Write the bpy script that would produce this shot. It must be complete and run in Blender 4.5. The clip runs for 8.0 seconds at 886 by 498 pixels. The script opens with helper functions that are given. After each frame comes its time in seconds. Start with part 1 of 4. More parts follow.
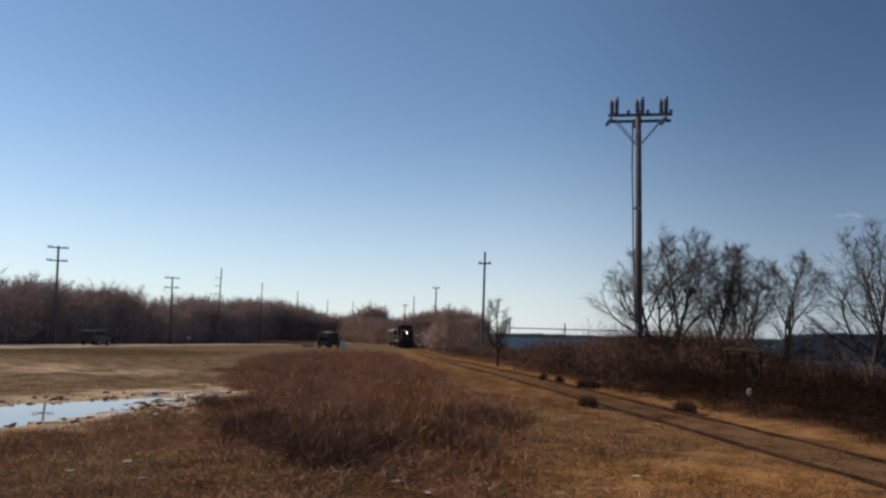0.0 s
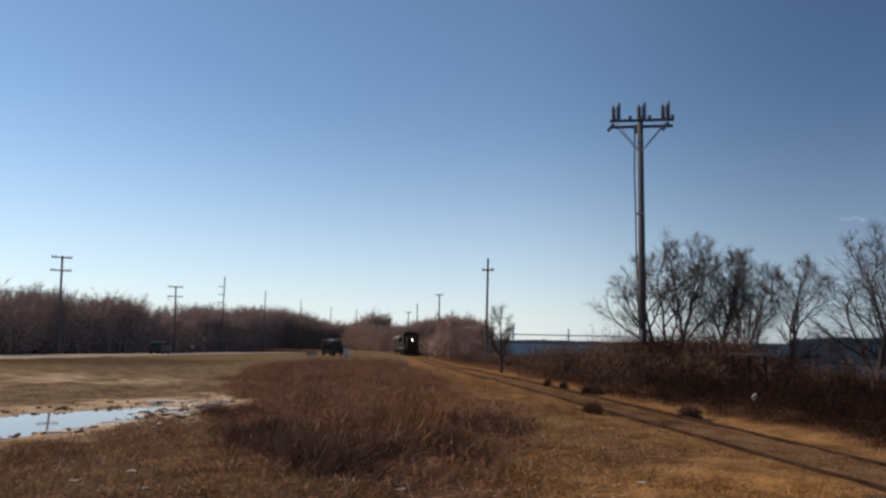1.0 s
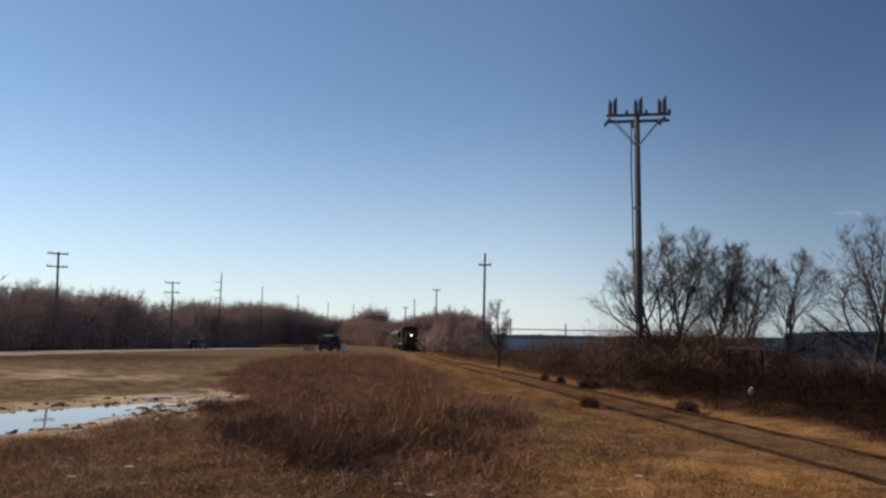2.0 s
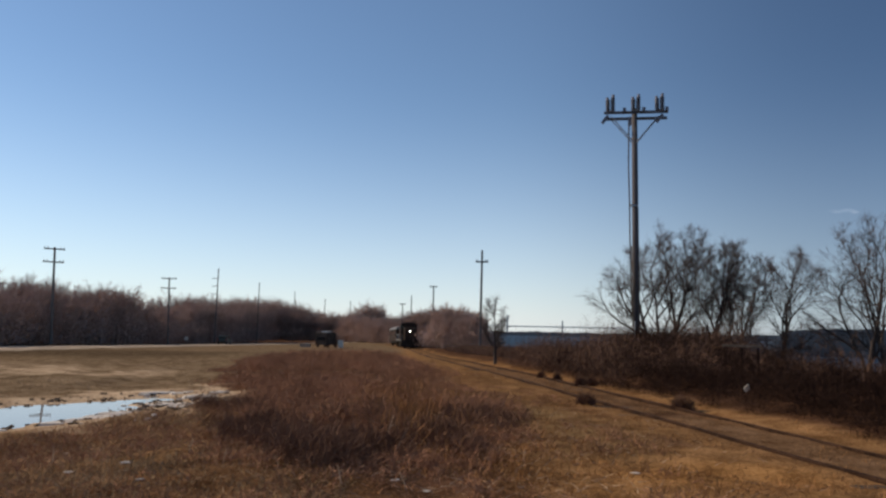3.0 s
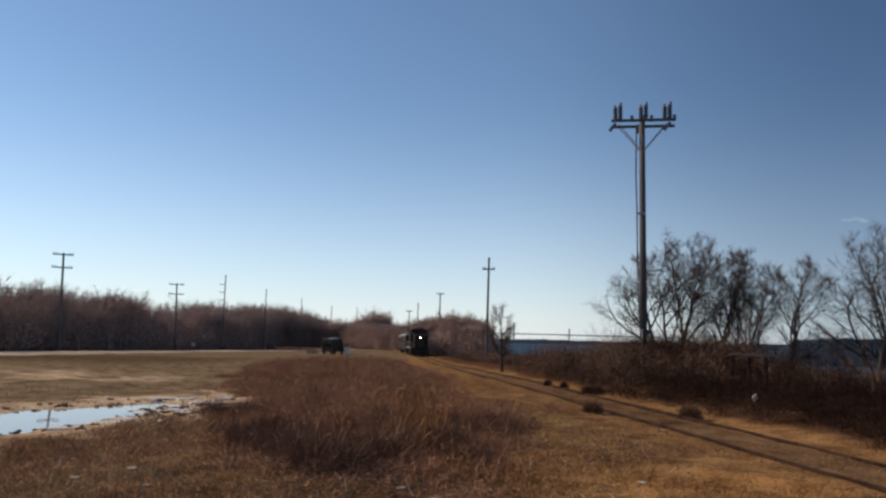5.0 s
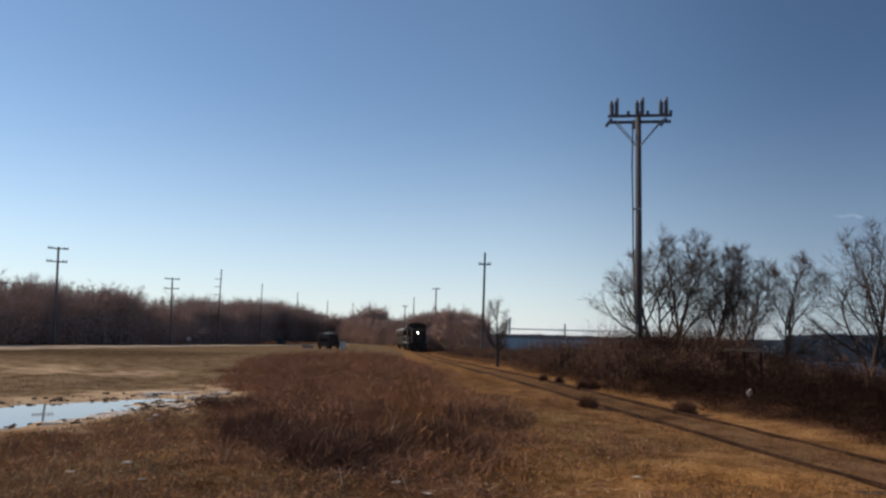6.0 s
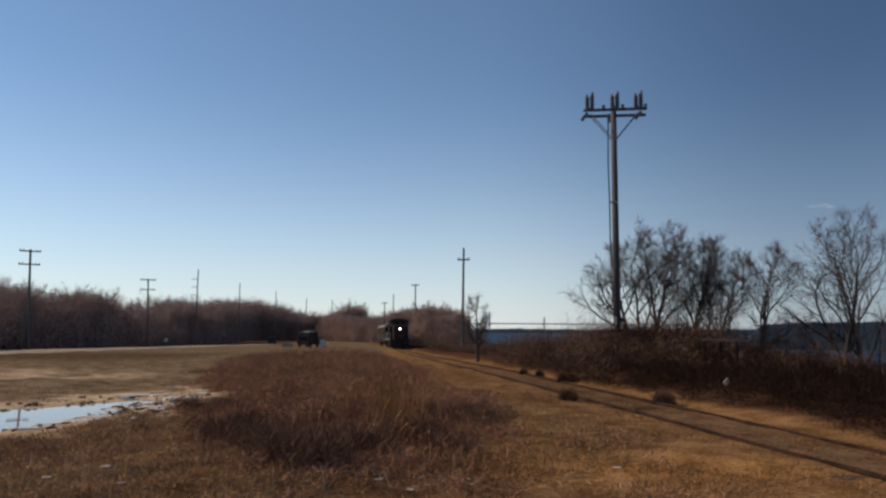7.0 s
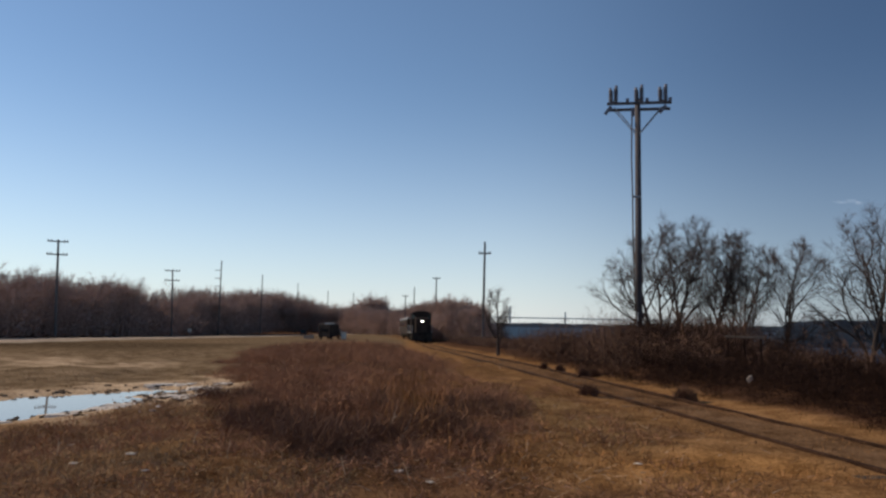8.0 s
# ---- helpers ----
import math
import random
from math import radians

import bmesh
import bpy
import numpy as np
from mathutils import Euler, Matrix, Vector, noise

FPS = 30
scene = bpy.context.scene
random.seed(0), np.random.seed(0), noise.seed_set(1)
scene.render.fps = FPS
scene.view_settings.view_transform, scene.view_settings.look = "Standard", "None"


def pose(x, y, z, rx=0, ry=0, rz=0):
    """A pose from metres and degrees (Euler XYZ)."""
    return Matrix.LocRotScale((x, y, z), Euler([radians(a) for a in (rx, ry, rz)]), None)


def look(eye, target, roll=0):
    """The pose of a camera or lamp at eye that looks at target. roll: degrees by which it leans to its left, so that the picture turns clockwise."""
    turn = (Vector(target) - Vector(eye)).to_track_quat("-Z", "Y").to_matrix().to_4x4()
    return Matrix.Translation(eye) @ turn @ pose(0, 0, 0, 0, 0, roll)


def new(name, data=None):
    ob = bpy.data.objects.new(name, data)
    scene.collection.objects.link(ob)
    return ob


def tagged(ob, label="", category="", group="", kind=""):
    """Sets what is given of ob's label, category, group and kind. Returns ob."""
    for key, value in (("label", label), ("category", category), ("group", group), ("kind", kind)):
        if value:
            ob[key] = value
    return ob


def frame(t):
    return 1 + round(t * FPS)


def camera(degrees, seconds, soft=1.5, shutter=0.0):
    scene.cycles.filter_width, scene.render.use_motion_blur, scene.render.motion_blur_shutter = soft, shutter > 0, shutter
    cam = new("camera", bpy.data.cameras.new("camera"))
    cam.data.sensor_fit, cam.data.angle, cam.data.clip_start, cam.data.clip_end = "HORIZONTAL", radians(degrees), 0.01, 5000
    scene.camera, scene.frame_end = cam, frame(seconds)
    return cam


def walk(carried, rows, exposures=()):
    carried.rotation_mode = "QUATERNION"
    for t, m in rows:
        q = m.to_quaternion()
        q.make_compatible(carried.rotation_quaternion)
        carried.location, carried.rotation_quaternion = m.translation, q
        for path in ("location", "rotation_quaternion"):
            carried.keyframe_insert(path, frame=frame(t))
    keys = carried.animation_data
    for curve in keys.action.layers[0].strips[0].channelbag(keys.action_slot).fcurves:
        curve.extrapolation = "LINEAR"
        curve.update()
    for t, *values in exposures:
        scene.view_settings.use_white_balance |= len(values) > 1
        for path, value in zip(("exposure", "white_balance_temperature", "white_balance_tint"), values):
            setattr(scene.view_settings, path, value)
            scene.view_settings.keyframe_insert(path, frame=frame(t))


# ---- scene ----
PATH = (
    (0.0, -0.09, 6.74, -1.67), (0.3, -0.79, 7.24, -1.34), (0.5, -0.78, 7.33, -1.30), (0.8, -0.25, 7.58, -1.23), (1.0, 0.20, 7.29, -1.25),
    (1.3, 1.35, 6.49, -1.61), (1.5, 1.07, 7.07, -1.25), (1.8, 0.35, 6.68, -1.16), (2.0, -0.02, 6.90, -1.06), (2.2, -0.51, 6.58, -0.98),
    (3.3, -0.22, 6.73, -1.30), (3.5, 0.16, 6.91, -0.96), (3.7, 0.58, 6.29, -1.07), (4.0, 0.47, 6.77, -2.71), (4.3, 0.11, 6.92, -2.24),
    (4.5, 0.46, 7.01, -2.10), (4.7, 0.47, 7.33, -1.82), (5.8, 0.03, 6.62, -1.29), (6.0, -0.09, 6.81, -1.65), (6.3, -0.65, 6.51, -1.34),
    (6.5, -0.71, 6.74, -1.28), (6.8, -1.45, 6.62, -0.67), (7.0, -1.69, 6.51, -0.50), (7.3, -1.29, 6.31, -0.57), (7.5, -0.87, 6.22, -0.82),
    (7.8, 0.01, 5.98, -1.20), (8.0, -0.04, 5.96, -1.15),
)
EYE = 1.85
EXPOSURE = ((0.0, 0.0), (0.5, 0.01), (1.0, 0.06), (1.5, 0.10), (2.0, 0.04), (3.5, 0.03), (4.0, 0.06), (4.5, 0.08), (6.0, 0.02), (6.5, -0.03), (7.0, -0.10), (7.5, -0.09), (8.0, -0.06))
cam = camera(64.0, 8.0, soft=2.5)
walk(cam, [(t, pose(0, 0, EYE, 90 + p, r, y)) for t, y, p, r in PATH], EXPOSURE)

# ---- light: low winter sun from the left ahead, clear sky ----
SUN_AZ, SUN_EL = radians(-71), radians(33)
world = bpy.data.worlds.new("world")
scene.world = world
world.use_nodes = True
wn = world.node_tree
sky = wn.nodes.new("ShaderNodeTexSky")
sky.sky_type, sky.sun_disc = "NISHITA", False
sky.sun_elevation, sky.sun_rotation = SUN_EL, SUN_AZ
sky.air_density, sky.dust_density, sky.ozone_density = 0.9, 0.05, 1.8
tint = wn.nodes.new("ShaderNodeMix")
tint.data_type, tint.blend_type = "RGBA", "MULTIPLY"
tint.inputs[0].default_value, tint.inputs[7].default_value = 1.0, (0.92, 0.965, 0.985, 1)
wn.links.new(sky.outputs[0], tint.inputs[6])
veil = wn.nodes.new("ShaderNodeMix")
veil.data_type = "RGBA"
veil.inputs[7].default_value = (6.6, 7.1, 7.9, 1)
place, split, fall, fade = (wn.nodes.new("ShaderNode" + k) for k in ("TexCoord", "SeparateXYZ", "MapRange", "Math"))
wn.links.new(place.outputs["Generated"], split.inputs[0])
wn.links.new(split.outputs["Z"], fall.inputs[0])
fall.inputs["From Min"].default_value, fall.inputs["From Max"].default_value = 0.0, 0.36
fall.inputs["To Min"].default_value, fall.inputs["To Max"].default_value = 0.84, 0.0
fade.operation = "POWER"
fade.inputs[1].default_value = 2.2
wn.links.new(fall.outputs[0], fade.inputs[0])
wn.links.new(fade.outputs[0], veil.inputs[0])
wn.links.new(tint.outputs[2], veil.inputs[6])
deep, away = wn.nodes.new("ShaderNodeMix"), wn.nodes.new("ShaderNodeMapRange")
deep.data_type, deep.blend_type = "RGBA", "MULTIPLY"
deep.inputs[7].default_value = (0.52, 0.56, 0.62, 1)
away.interpolation_type = "SMOOTHSTEP"
away.inputs["From Min"].default_value, away.inputs["From Max"].default_value = 0.05, 0.56
wn.links.new(split.outputs["X"], away.inputs[0])
wn.links.new(away.outputs[0], deep.inputs[0])
wn.links.new(veil.outputs[2], deep.inputs[6])
wn.links.new(deep.outputs[2], wn.nodes["Background"].inputs[0])
wn.nodes["Background"].inputs[1].default_value = 0.115
sun_vec = Vector((math.sin(SUN_AZ) * math.cos(SUN_EL), math.cos(SUN_AZ) * math.cos(SUN_EL), math.sin(SUN_EL)))
sun = new("sun", bpy.data.lights.new("sun", "SUN"))
sun.data.energy, sun.data.angle, sun.data.color = 4.0, radians(0.53), (1.0, 0.82, 0.60)
sun.matrix_world = look(sun_vec * 200, (0, 0, 0))


# ---- materials ----
def material(name, a, b, rough=0.9, scale=4.0, fine=40.0, metal=0.0, bump=0.3, depth=0.01, per=0.0, stretch=(1, 1, 1), spec=0.06):
    """Two colours mixed by noise at two scales, with a fine relief; per: how far single pieces differ."""
    m = bpy.data.materials.new(name)
    m.use_nodes = True
    n, l = m.node_tree.nodes, m.node_tree.links
    out = n["Principled BSDF"]
    tc, mp = n.new("ShaderNodeTexCoord"), n.new("ShaderNodeMapping")
    mp.inputs["Scale"].default_value = stretch
    l.new(tc.outputs["Object"], mp.inputs[0])
    n1, n2 = n.new("ShaderNodeTexNoise"), n.new("ShaderNodeTexNoise")
    n1.inputs["Scale"].default_value, n2.inputs["Scale"].default_value = scale, fine
    n1.inputs["Detail"].default_value, n2.inputs["Detail"].default_value = 4, 3
    for q in (n1, n2):
        l.new(mp.outputs[0], q.inputs["Vector"])
    add = n.new("ShaderNodeMath")
    add.operation = "ADD"
    l.new(n1.outputs[0], add.inputs[0])
    l.new(n2.outputs[0], add.inputs[1])
    src = add.outputs[0]
    if per:
        geo = n.new("ShaderNodeNewGeometry")
        mad = n.new("ShaderNodeMath")
        mad.operation = "MULTIPLY_ADD"
        mad.inputs[1].default_value = per
        l.new(geo.outputs["Random Per Island"], mad.inputs[0])
        l.new(add.outputs[0], mad.inputs[2])
        src = mad.outputs[0]
    rng = n.new("ShaderNodeMapRange")
    rng.inputs["From Min"].default_value, rng.inputs["From Max"].default_value = 0.80, 1.20 + per
    l.new(src, rng.inputs[0])
    mix = n.new("ShaderNodeMix")
    mix.data_type = "RGBA"
    mix.inputs[6].default_value, mix.inputs[7].default_value = (*a, 1), (*b, 1)
    l.new(rng.outputs[0], mix.inputs[0])
    l.new(mix.outputs[2], out.inputs["Base Color"])
    out.inputs["Roughness"].default_value, out.inputs["Metallic"].default_value = rough, metal
    out.inputs["Specular IOR Level"].default_value = spec
    if bump:
        bp = n.new("ShaderNodeBump")
        bp.inputs["Strength"].default_value, bp.inputs["Distance"].default_value = bump, depth
        l.new(n2.outputs[0], bp.inputs["Height"])
        l.new(bp.outputs[0], out.inputs["Normal"])
    return m


def glow(name, colour, power):
    m = bpy.data.materials.new(name)
    m.use_nodes = True
    p = m.node_tree.nodes["Principled BSDF"]
    p.inputs["Base Color"].default_value = (*colour, 1)
    p.inputs["Emission Color"].default_value, p.inputs["Emission Strength"].default_value = (*colour, 1), power
    return m


def ground_material():
    """Soil and thatch: the colour attribute says which kind of ground lies where, noise breaks it up."""
    m = material("ground", (0.55, 0.5, 0.45), (1.25, 1.25, 1.25), scale=1.7, fine=14, bump=0.6, depth=0.03, spec=0.0)
    n, l = m.node_tree.nodes, m.node_tree.links
    at = n.new("ShaderNodeAttribute")
    at.attribute_name = "soil"
    old = [q for q in n if q.bl_idname == "ShaderNodeMix"][0]
    mul = n.new("ShaderNodeMix")
    mul.data_type, mul.blend_type = "RGBA", "MULTIPLY"
    mul.inputs[0].default_value = 1
    l.new(at.outputs["Color"], mul.inputs[6])
    l.new(old.outputs[2], mul.inputs[7])
    l.new(mul.outputs[2], n["Principled BSDF"].inputs["Base Color"])
    return m


def water_material(name, base, rough, ripple, scale):
    m = bpy.data.materials.new(name)
    m.use_nodes = True
    n, l = m.node_tree.nodes, m.node_tree.links
    p = n["Principled BSDF"]
    p.inputs["Base Color"].default_value, p.inputs["Roughness"].default_value = (*base, 1), rough
    p.inputs["IOR"].default_value = 1.33
    p.inputs["Specular IOR Level"].default_value = 0.5 if rough < 0.3 else 0.15
    no, bp = n.new("ShaderNodeTexNoise"), n.new("ShaderNodeBump")
    tc = n.new("ShaderNodeTexCoord")
    l.new(tc.outputs["Object"], no.inputs["Vector"])
    no.inputs["Scale"].default_value = scale
    bp.inputs["Strength"].default_value, bp.inputs["Distance"].default_value = ripple, 0.02
    l.new(no.outputs[0], bp.inputs["Height"])
    l.new(bp.outputs[0], p.inputs["Normal"])
    return m


def cloud_material():
    """A thin wisp: mostly clear, a little white, glowing in place of sunlight."""
    m = bpy.data.materials.new("thin cloud")
    m.use_nodes = True
    n, l = m.node_tree.nodes, m.node_tree.links
    p = n["Principled BSDF"]
    p.inputs["Base Color"].default_value, p.inputs["Roughness"].default_value = (0.8, 0.82, 0.86, 1), 1.0
    p.inputs["Emission Color"].default_value, p.inputs["Emission Strength"].default_value = (0.66, 0.76, 0.92, 1), 0.7
    no, fall = n.new("ShaderNodeTexNoise"), n.new("ShaderNodeMapRange")
    tc = n.new("ShaderNodeTexCoord")
    l.new(tc.outputs["Object"], no.inputs["Vector"])
    no.inputs["Scale"].default_value, no.inputs["Detail"].default_value = 0.03, 5
    fall.inputs["From Min"].default_value, fall.inputs["From Max"].default_value = 0.42, 0.75
    fall.inputs["To Min"].default_value, fall.inputs["To Max"].default_value = 0.0, 0.22
    l.new(no.outputs[0], fall.inputs[0])
    l.new(fall.outputs[0], p.inputs["Alpha"])
    return m


M = dict(
    ground=ground_material(),
    water=water_material("river", (0.018, 0.04, 0.072), 0.6, 0.6, 0.15),
    puddle=water_material("puddle", (0.30, 0.29, 0.275), 0.02, 0.02, 3.0),
    clod=material("mud clod", (0.05, 0.035, 0.025), (0.16, 0.115, 0.08), scale=3, fine=20),
    ice=material("ice", (0.42, 0.35, 0.29), (0.7, 0.64, 0.58), rough=0.75, scale=3, fine=30),
    road=material("asphalt", (0.293, 0.231, 0.177), (0.483, 0.385, 0.300), scale=0.4, fine=9, spec=0.0),
    gravel=material("gravel shoulder", (0.27, 0.215, 0.16), (0.42, 0.345, 0.265), scale=0.6, fine=12, spec=0.0),
    straw=material("straw", (0.148, 0.068, 0.027), (0.395, 0.202, 0.085), scale=0.5, fine=3, bump=0, per=0.5),
    grass=material("winter grass", (0.144, 0.076, 0.034), (0.344, 0.182, 0.079), scale=0.5, fine=3, bump=0, per=0.5),
    brush=material("dead weeds", (0.143, 0.074, 0.046), (0.470, 0.244, 0.145), scale=0.7, fine=3, bump=0, per=0.4),
    fieldgrass=material("olive winter grass", (0.218, 0.144, 0.076), (0.506, 0.339, 0.190), scale=0.5, fine=3, bump=0, per=0.5),
    darkweed=material("dark weed stems", (0.072, 0.039, 0.027), (0.221, 0.121, 0.081), scale=0.7, fine=3, bump=0, per=0.5),
    pale=material("bleached stalk", (0.34, 0.23, 0.145), (0.6, 0.45, 0.31), scale=1, fine=8, bump=0, per=0.4),
    # near-black: shade among the twigs and lens vignette put into the colour
    scrub=material("shade-dark scrub twigs", (0.009, 0.005, 0.004), (0.039, 0.020, 0.014), scale=0.3, fine=3, bump=0, per=0.6),
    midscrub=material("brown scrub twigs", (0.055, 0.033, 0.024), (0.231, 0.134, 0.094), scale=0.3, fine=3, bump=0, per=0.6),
    # paler than bare twigs are: distance haze put into the colour
    wood=material("haze-paled distant twigs", (0.244, 0.171, 0.145), (0.539, 0.388, 0.328), scale=0.05, fine=0.5, bump=0, per=0.5),
    bark=material("bark", (0.035, 0.028, 0.025), (0.11, 0.085, 0.075), scale=3, fine=25, stretch=(1, 1, 0.2), depth=0.02),
    twig=material("bare twig bark", (0.072, 0.054, 0.051), (0.180, 0.133, 0.125), scale=1, fine=5, bump=0, per=0.4),
    pole=material("creosoted pole", (0.058, 0.053, 0.057), (0.133, 0.123, 0.129), scale=2, fine=30, stretch=(3, 3, 0.12)),
    oldpole=material("weathered grey pole", (0.105, 0.095, 0.090), (0.210, 0.193, 0.180), scale=2, fine=30, stretch=(3, 3, 0.12)),
    arm=material("crossarm timber", (0.079, 0.074, 0.077), (0.158, 0.148, 0.155), scale=4, fine=40),
    porcelain=material("grey porcelain", (0.120, 0.122, 0.144), (0.195, 0.198, 0.232), rough=0.3, scale=6, fine=30, bump=0.1),
    steel=material("galvanised steel", (0.22, 0.22, 0.23), (0.4, 0.4, 0.41), rough=0.5, metal=0.6, scale=6, fine=50, bump=0.1),
    rail=material("rusted rail", (0.021, 0.011, 0.007), (0.064, 0.034, 0.021), rough=0.85, scale=2, fine=30, metal=0.2),
    tie=material("weathered tie", (0.045, 0.033, 0.025), (0.15, 0.105, 0.075), scale=3, fine=25, stretch=(0.3, 3, 3)),
    loco=material("black locomotive paint", (0.026, 0.019, 0.016), (0.055, 0.040, 0.033), rough=0.75, scale=1, fine=12, bump=0.05),
    under=material("grimy running gear", (0.012, 0.011, 0.01), (0.04, 0.035, 0.03), rough=0.85, scale=2, fine=20),
    # coach roof grey, made pale to look sunlit
    litroof=material("sunlit-pale grey coach roof", (0.13, 0.125, 0.12), (0.24, 0.23, 0.22), rough=0.5, scale=1, fine=12, bump=0.05),
    roof=material("dark roof", (0.06, 0.06, 0.06), (0.14, 0.135, 0.13), rough=0.7, scale=1, fine=12),
    glass=material("dark window glass", (0.01, 0.012, 0.014), (0.02, 0.022, 0.025), rough=0.08, bump=0, spec=0.5),
    carpaint=material("dark teal car paint", (0.025, 0.042, 0.044), (0.045, 0.068, 0.068), rough=0.4, scale=2, fine=40, bump=0, spec=0.2),
    tyre=material("tyre rubber", (0.012, 0.012, 0.012), (0.03, 0.03, 0.03), scale=5, fine=40),
    red=material("tail light lens", (0.2, 0.01, 0.01), (0.35, 0.02, 0.02), rough=0.2, bump=0),
    white=material("white paint", (0.6, 0.55, 0.48), (0.82, 0.78, 0.7), rough=0.6, scale=1.5, fine=15),
    dark=material("dark painted metal", (0.045, 0.034, 0.027), (0.100, 0.077, 0.062), rough=0.8, scale=1.5, fine=15),
    concrete=material("concrete", (0.24, 0.2, 0.165), (0.4, 0.34, 0.28), scale=1.5, fine=20),
    board=material("weathered board", (0.09, 0.066, 0.05), (0.19, 0.145, 0.115), scale=3, fine=25, stretch=(0.2, 3, 3)),
    paper=material("litter", (0.42, 0.36, 0.3), (0.72, 0.64, 0.56), scale=6, fine=40),
    # the blue is air haze over distance, put into the base colour
    hill=material("haze-blue far hill", (0.018, 0.026, 0.040), (0.032, 0.044, 0.062), scale=0.004, fine=0.05, bump=0),
    bridge=material("distant bridge steel", (0.34, 0.37, 0.40), (0.44, 0.47, 0.50), scale=0.01, fine=0.1, bump=0),
    cloud=cloud_material(),
    lamp=glow("headlight", (1.0, 0.95, 0.86), 14.0),
)


# ---- mesh helpers ----
def mesh_object(name, verts, faces, mat, parent=None, label="", smooth=False):
    me = bpy.data.meshes.new(name)
    me.from_pydata(verts if isinstance(verts, list) else verts.tolist(), [], faces if isinstance(faces, list) else faces.tolist())
    me.materials.append(mat)
    if smooth:
        me.shade_smooth()
    ob = new(name, me)
    if parent:
        ob.parent = parent
    if label:
        ob["label"] = label
    return ob


def part(name, bm, mat, parent, label="", smooth=False):
    me = bpy.data.meshes.new(name)
    bm.to_mesh(me)
    bm.free()
    me.materials.append(mat)
    if smooth:
        me.shade_smooth()
    ob = new(name, me)
    ob.parent = parent
    if label:
        ob["label"] = label
    return ob


def add_box(bm, c, s, rot=(0, 0, 0), bevel=0.0):
    """A box of size s round c, its edges bevelled."""
    m = Matrix.LocRotScale(c, Euler([radians(a) for a in rot]), s)
    made = bmesh.ops.create_cube(bm, size=1.0, matrix=m)
    if bevel:
        edges = list({e for v in made["verts"] for e in v.link_edges})
        bmesh.ops.bevel(bm, geom=edges, offset=bevel, segments=2, affect="EDGES", profile=0.7)


def box(c, s, rot=(0, 0, 0), bevel=0.02):
    bm = bmesh.new()
    add_box(bm, c, s, rot, bevel)
    return bm


def add_rod(bm, a, b, r1, r2=None, sides=8):
    a, b = Vector(a), Vector(b)
    d = b - a
    m = Matrix.Translation((a + b) / 2) @ d.to_track_quat("Z", "Y").to_matrix().to_4x4()
    bmesh.ops.create_cone(bm, cap_ends=True, segments=sides, radius1=r1, radius2=r1 if r2 is None else r2, depth=d.length, matrix=m)


def rod(a, b, r1, r2=None, sides=8):
    bm = bmesh.new()
    add_rod(bm, a, b, r1, r2, sides)
    return bm


def extrude_profile(pts, x0, x1, bevel=0.0):
    """A prism: the outline pts (y, z) drawn from x0 to x1."""
    bm = bmesh.new()
    a = [bm.verts.new((x0, y, z)) for y, z in pts]
    b = [bm.verts.new((x1, y, z)) for y, z in pts]
    n = len(pts)
    bm.faces.new(a)
    bm.faces.new(b[::-1])
    for i in range(n):
        bm.faces.new((a[i], b[i], b[(i + 1) % n], a[(i + 1) % n]))
    bmesh.ops.recalc_face_normals(bm, faces=bm.faces)
    if bevel:
        bmesh.ops.bevel(bm, geom=list(bm.edges), offset=bevel, segments=2, affect="EDGES", profile=0.7)
    return bm


class Geo:
    """Gathers tubes and thin twigs into one mesh."""

    def __init__(self):
        self.v, self.f, self.n = [], [], 0

    def tube(self, pts, radii, sides=5):
        pts = [Vector(p) for p in pts]
        for i, (p, r) in enumerate(zip(pts, radii)):
            d = (pts[min(i + 1, len(pts) - 1)] - pts[max(i - 1, 0)]).normalized()
            u = d.orthogonal().normalized()
            w = d.cross(u)
            for k in range(sides):
                a = 2 * math.pi * k / sides
                self.v.append(tuple(p + r * (math.cos(a) * u + math.sin(a) * w)))
        for i in range(len(pts) - 1):
            for k in range(sides):
                a, b = self.n + i * sides + k, self.n + i * sides + (k + 1) % sides
                self.f.append((a, b, b + sides, a + sides))
        self.n += len(pts) * sides

    def make(self, name, mat, parent=None, label="", smooth=True):
        return mesh_object(name, self.v, self.f, mat, parent, label, smooth)


def blades(name, base, tip, width, mat, bend=None, kind="", label="", category=""):
    """Many thin blades or twigs, each one tapered from its base to its tip, as one mesh."""
    base, tip, width = np.asarray(base, float), np.asarray(tip, float), np.asarray(width, float)
    d = tip - base
    side = np.cross(d, rng.normal(size=d.shape))
    side /= np.linalg.norm(side, axis=1, keepdims=True) + 1e-9
    side *= width[:, None] / 2
    if bend is None:
        v = np.stack([base - side, base + side, tip], 1).reshape(-1, 3)
        f = np.arange(len(v)).reshape(-1, 3)
    else:
        mid = base + d * 0.55 + bend
        v = np.stack([base - side, base + side, mid + side * 0.7, mid - side * 0.7, tip], 1).reshape(-1, 3)
        i = np.arange(len(base)) * 5
        f = np.concatenate([np.stack([i, i + 1, i + 2], 1), np.stack([i, i + 2, i + 3], 1), np.stack([i + 3, i + 2, i + 4], 1)])
    ob = mesh_object(name, v, f, mat)
    return tagged(ob, label, category, "", kind) if kind else ob


rng = np.random.default_rng(7)


def smooth(a, b, x):
    t = np.clip((np.asarray(x, float) - a) / (b - a), 0, 1)
    return t * t * (3 - 2 * t)


LATTICE = np.random.default_rng(3).random((256, 256))


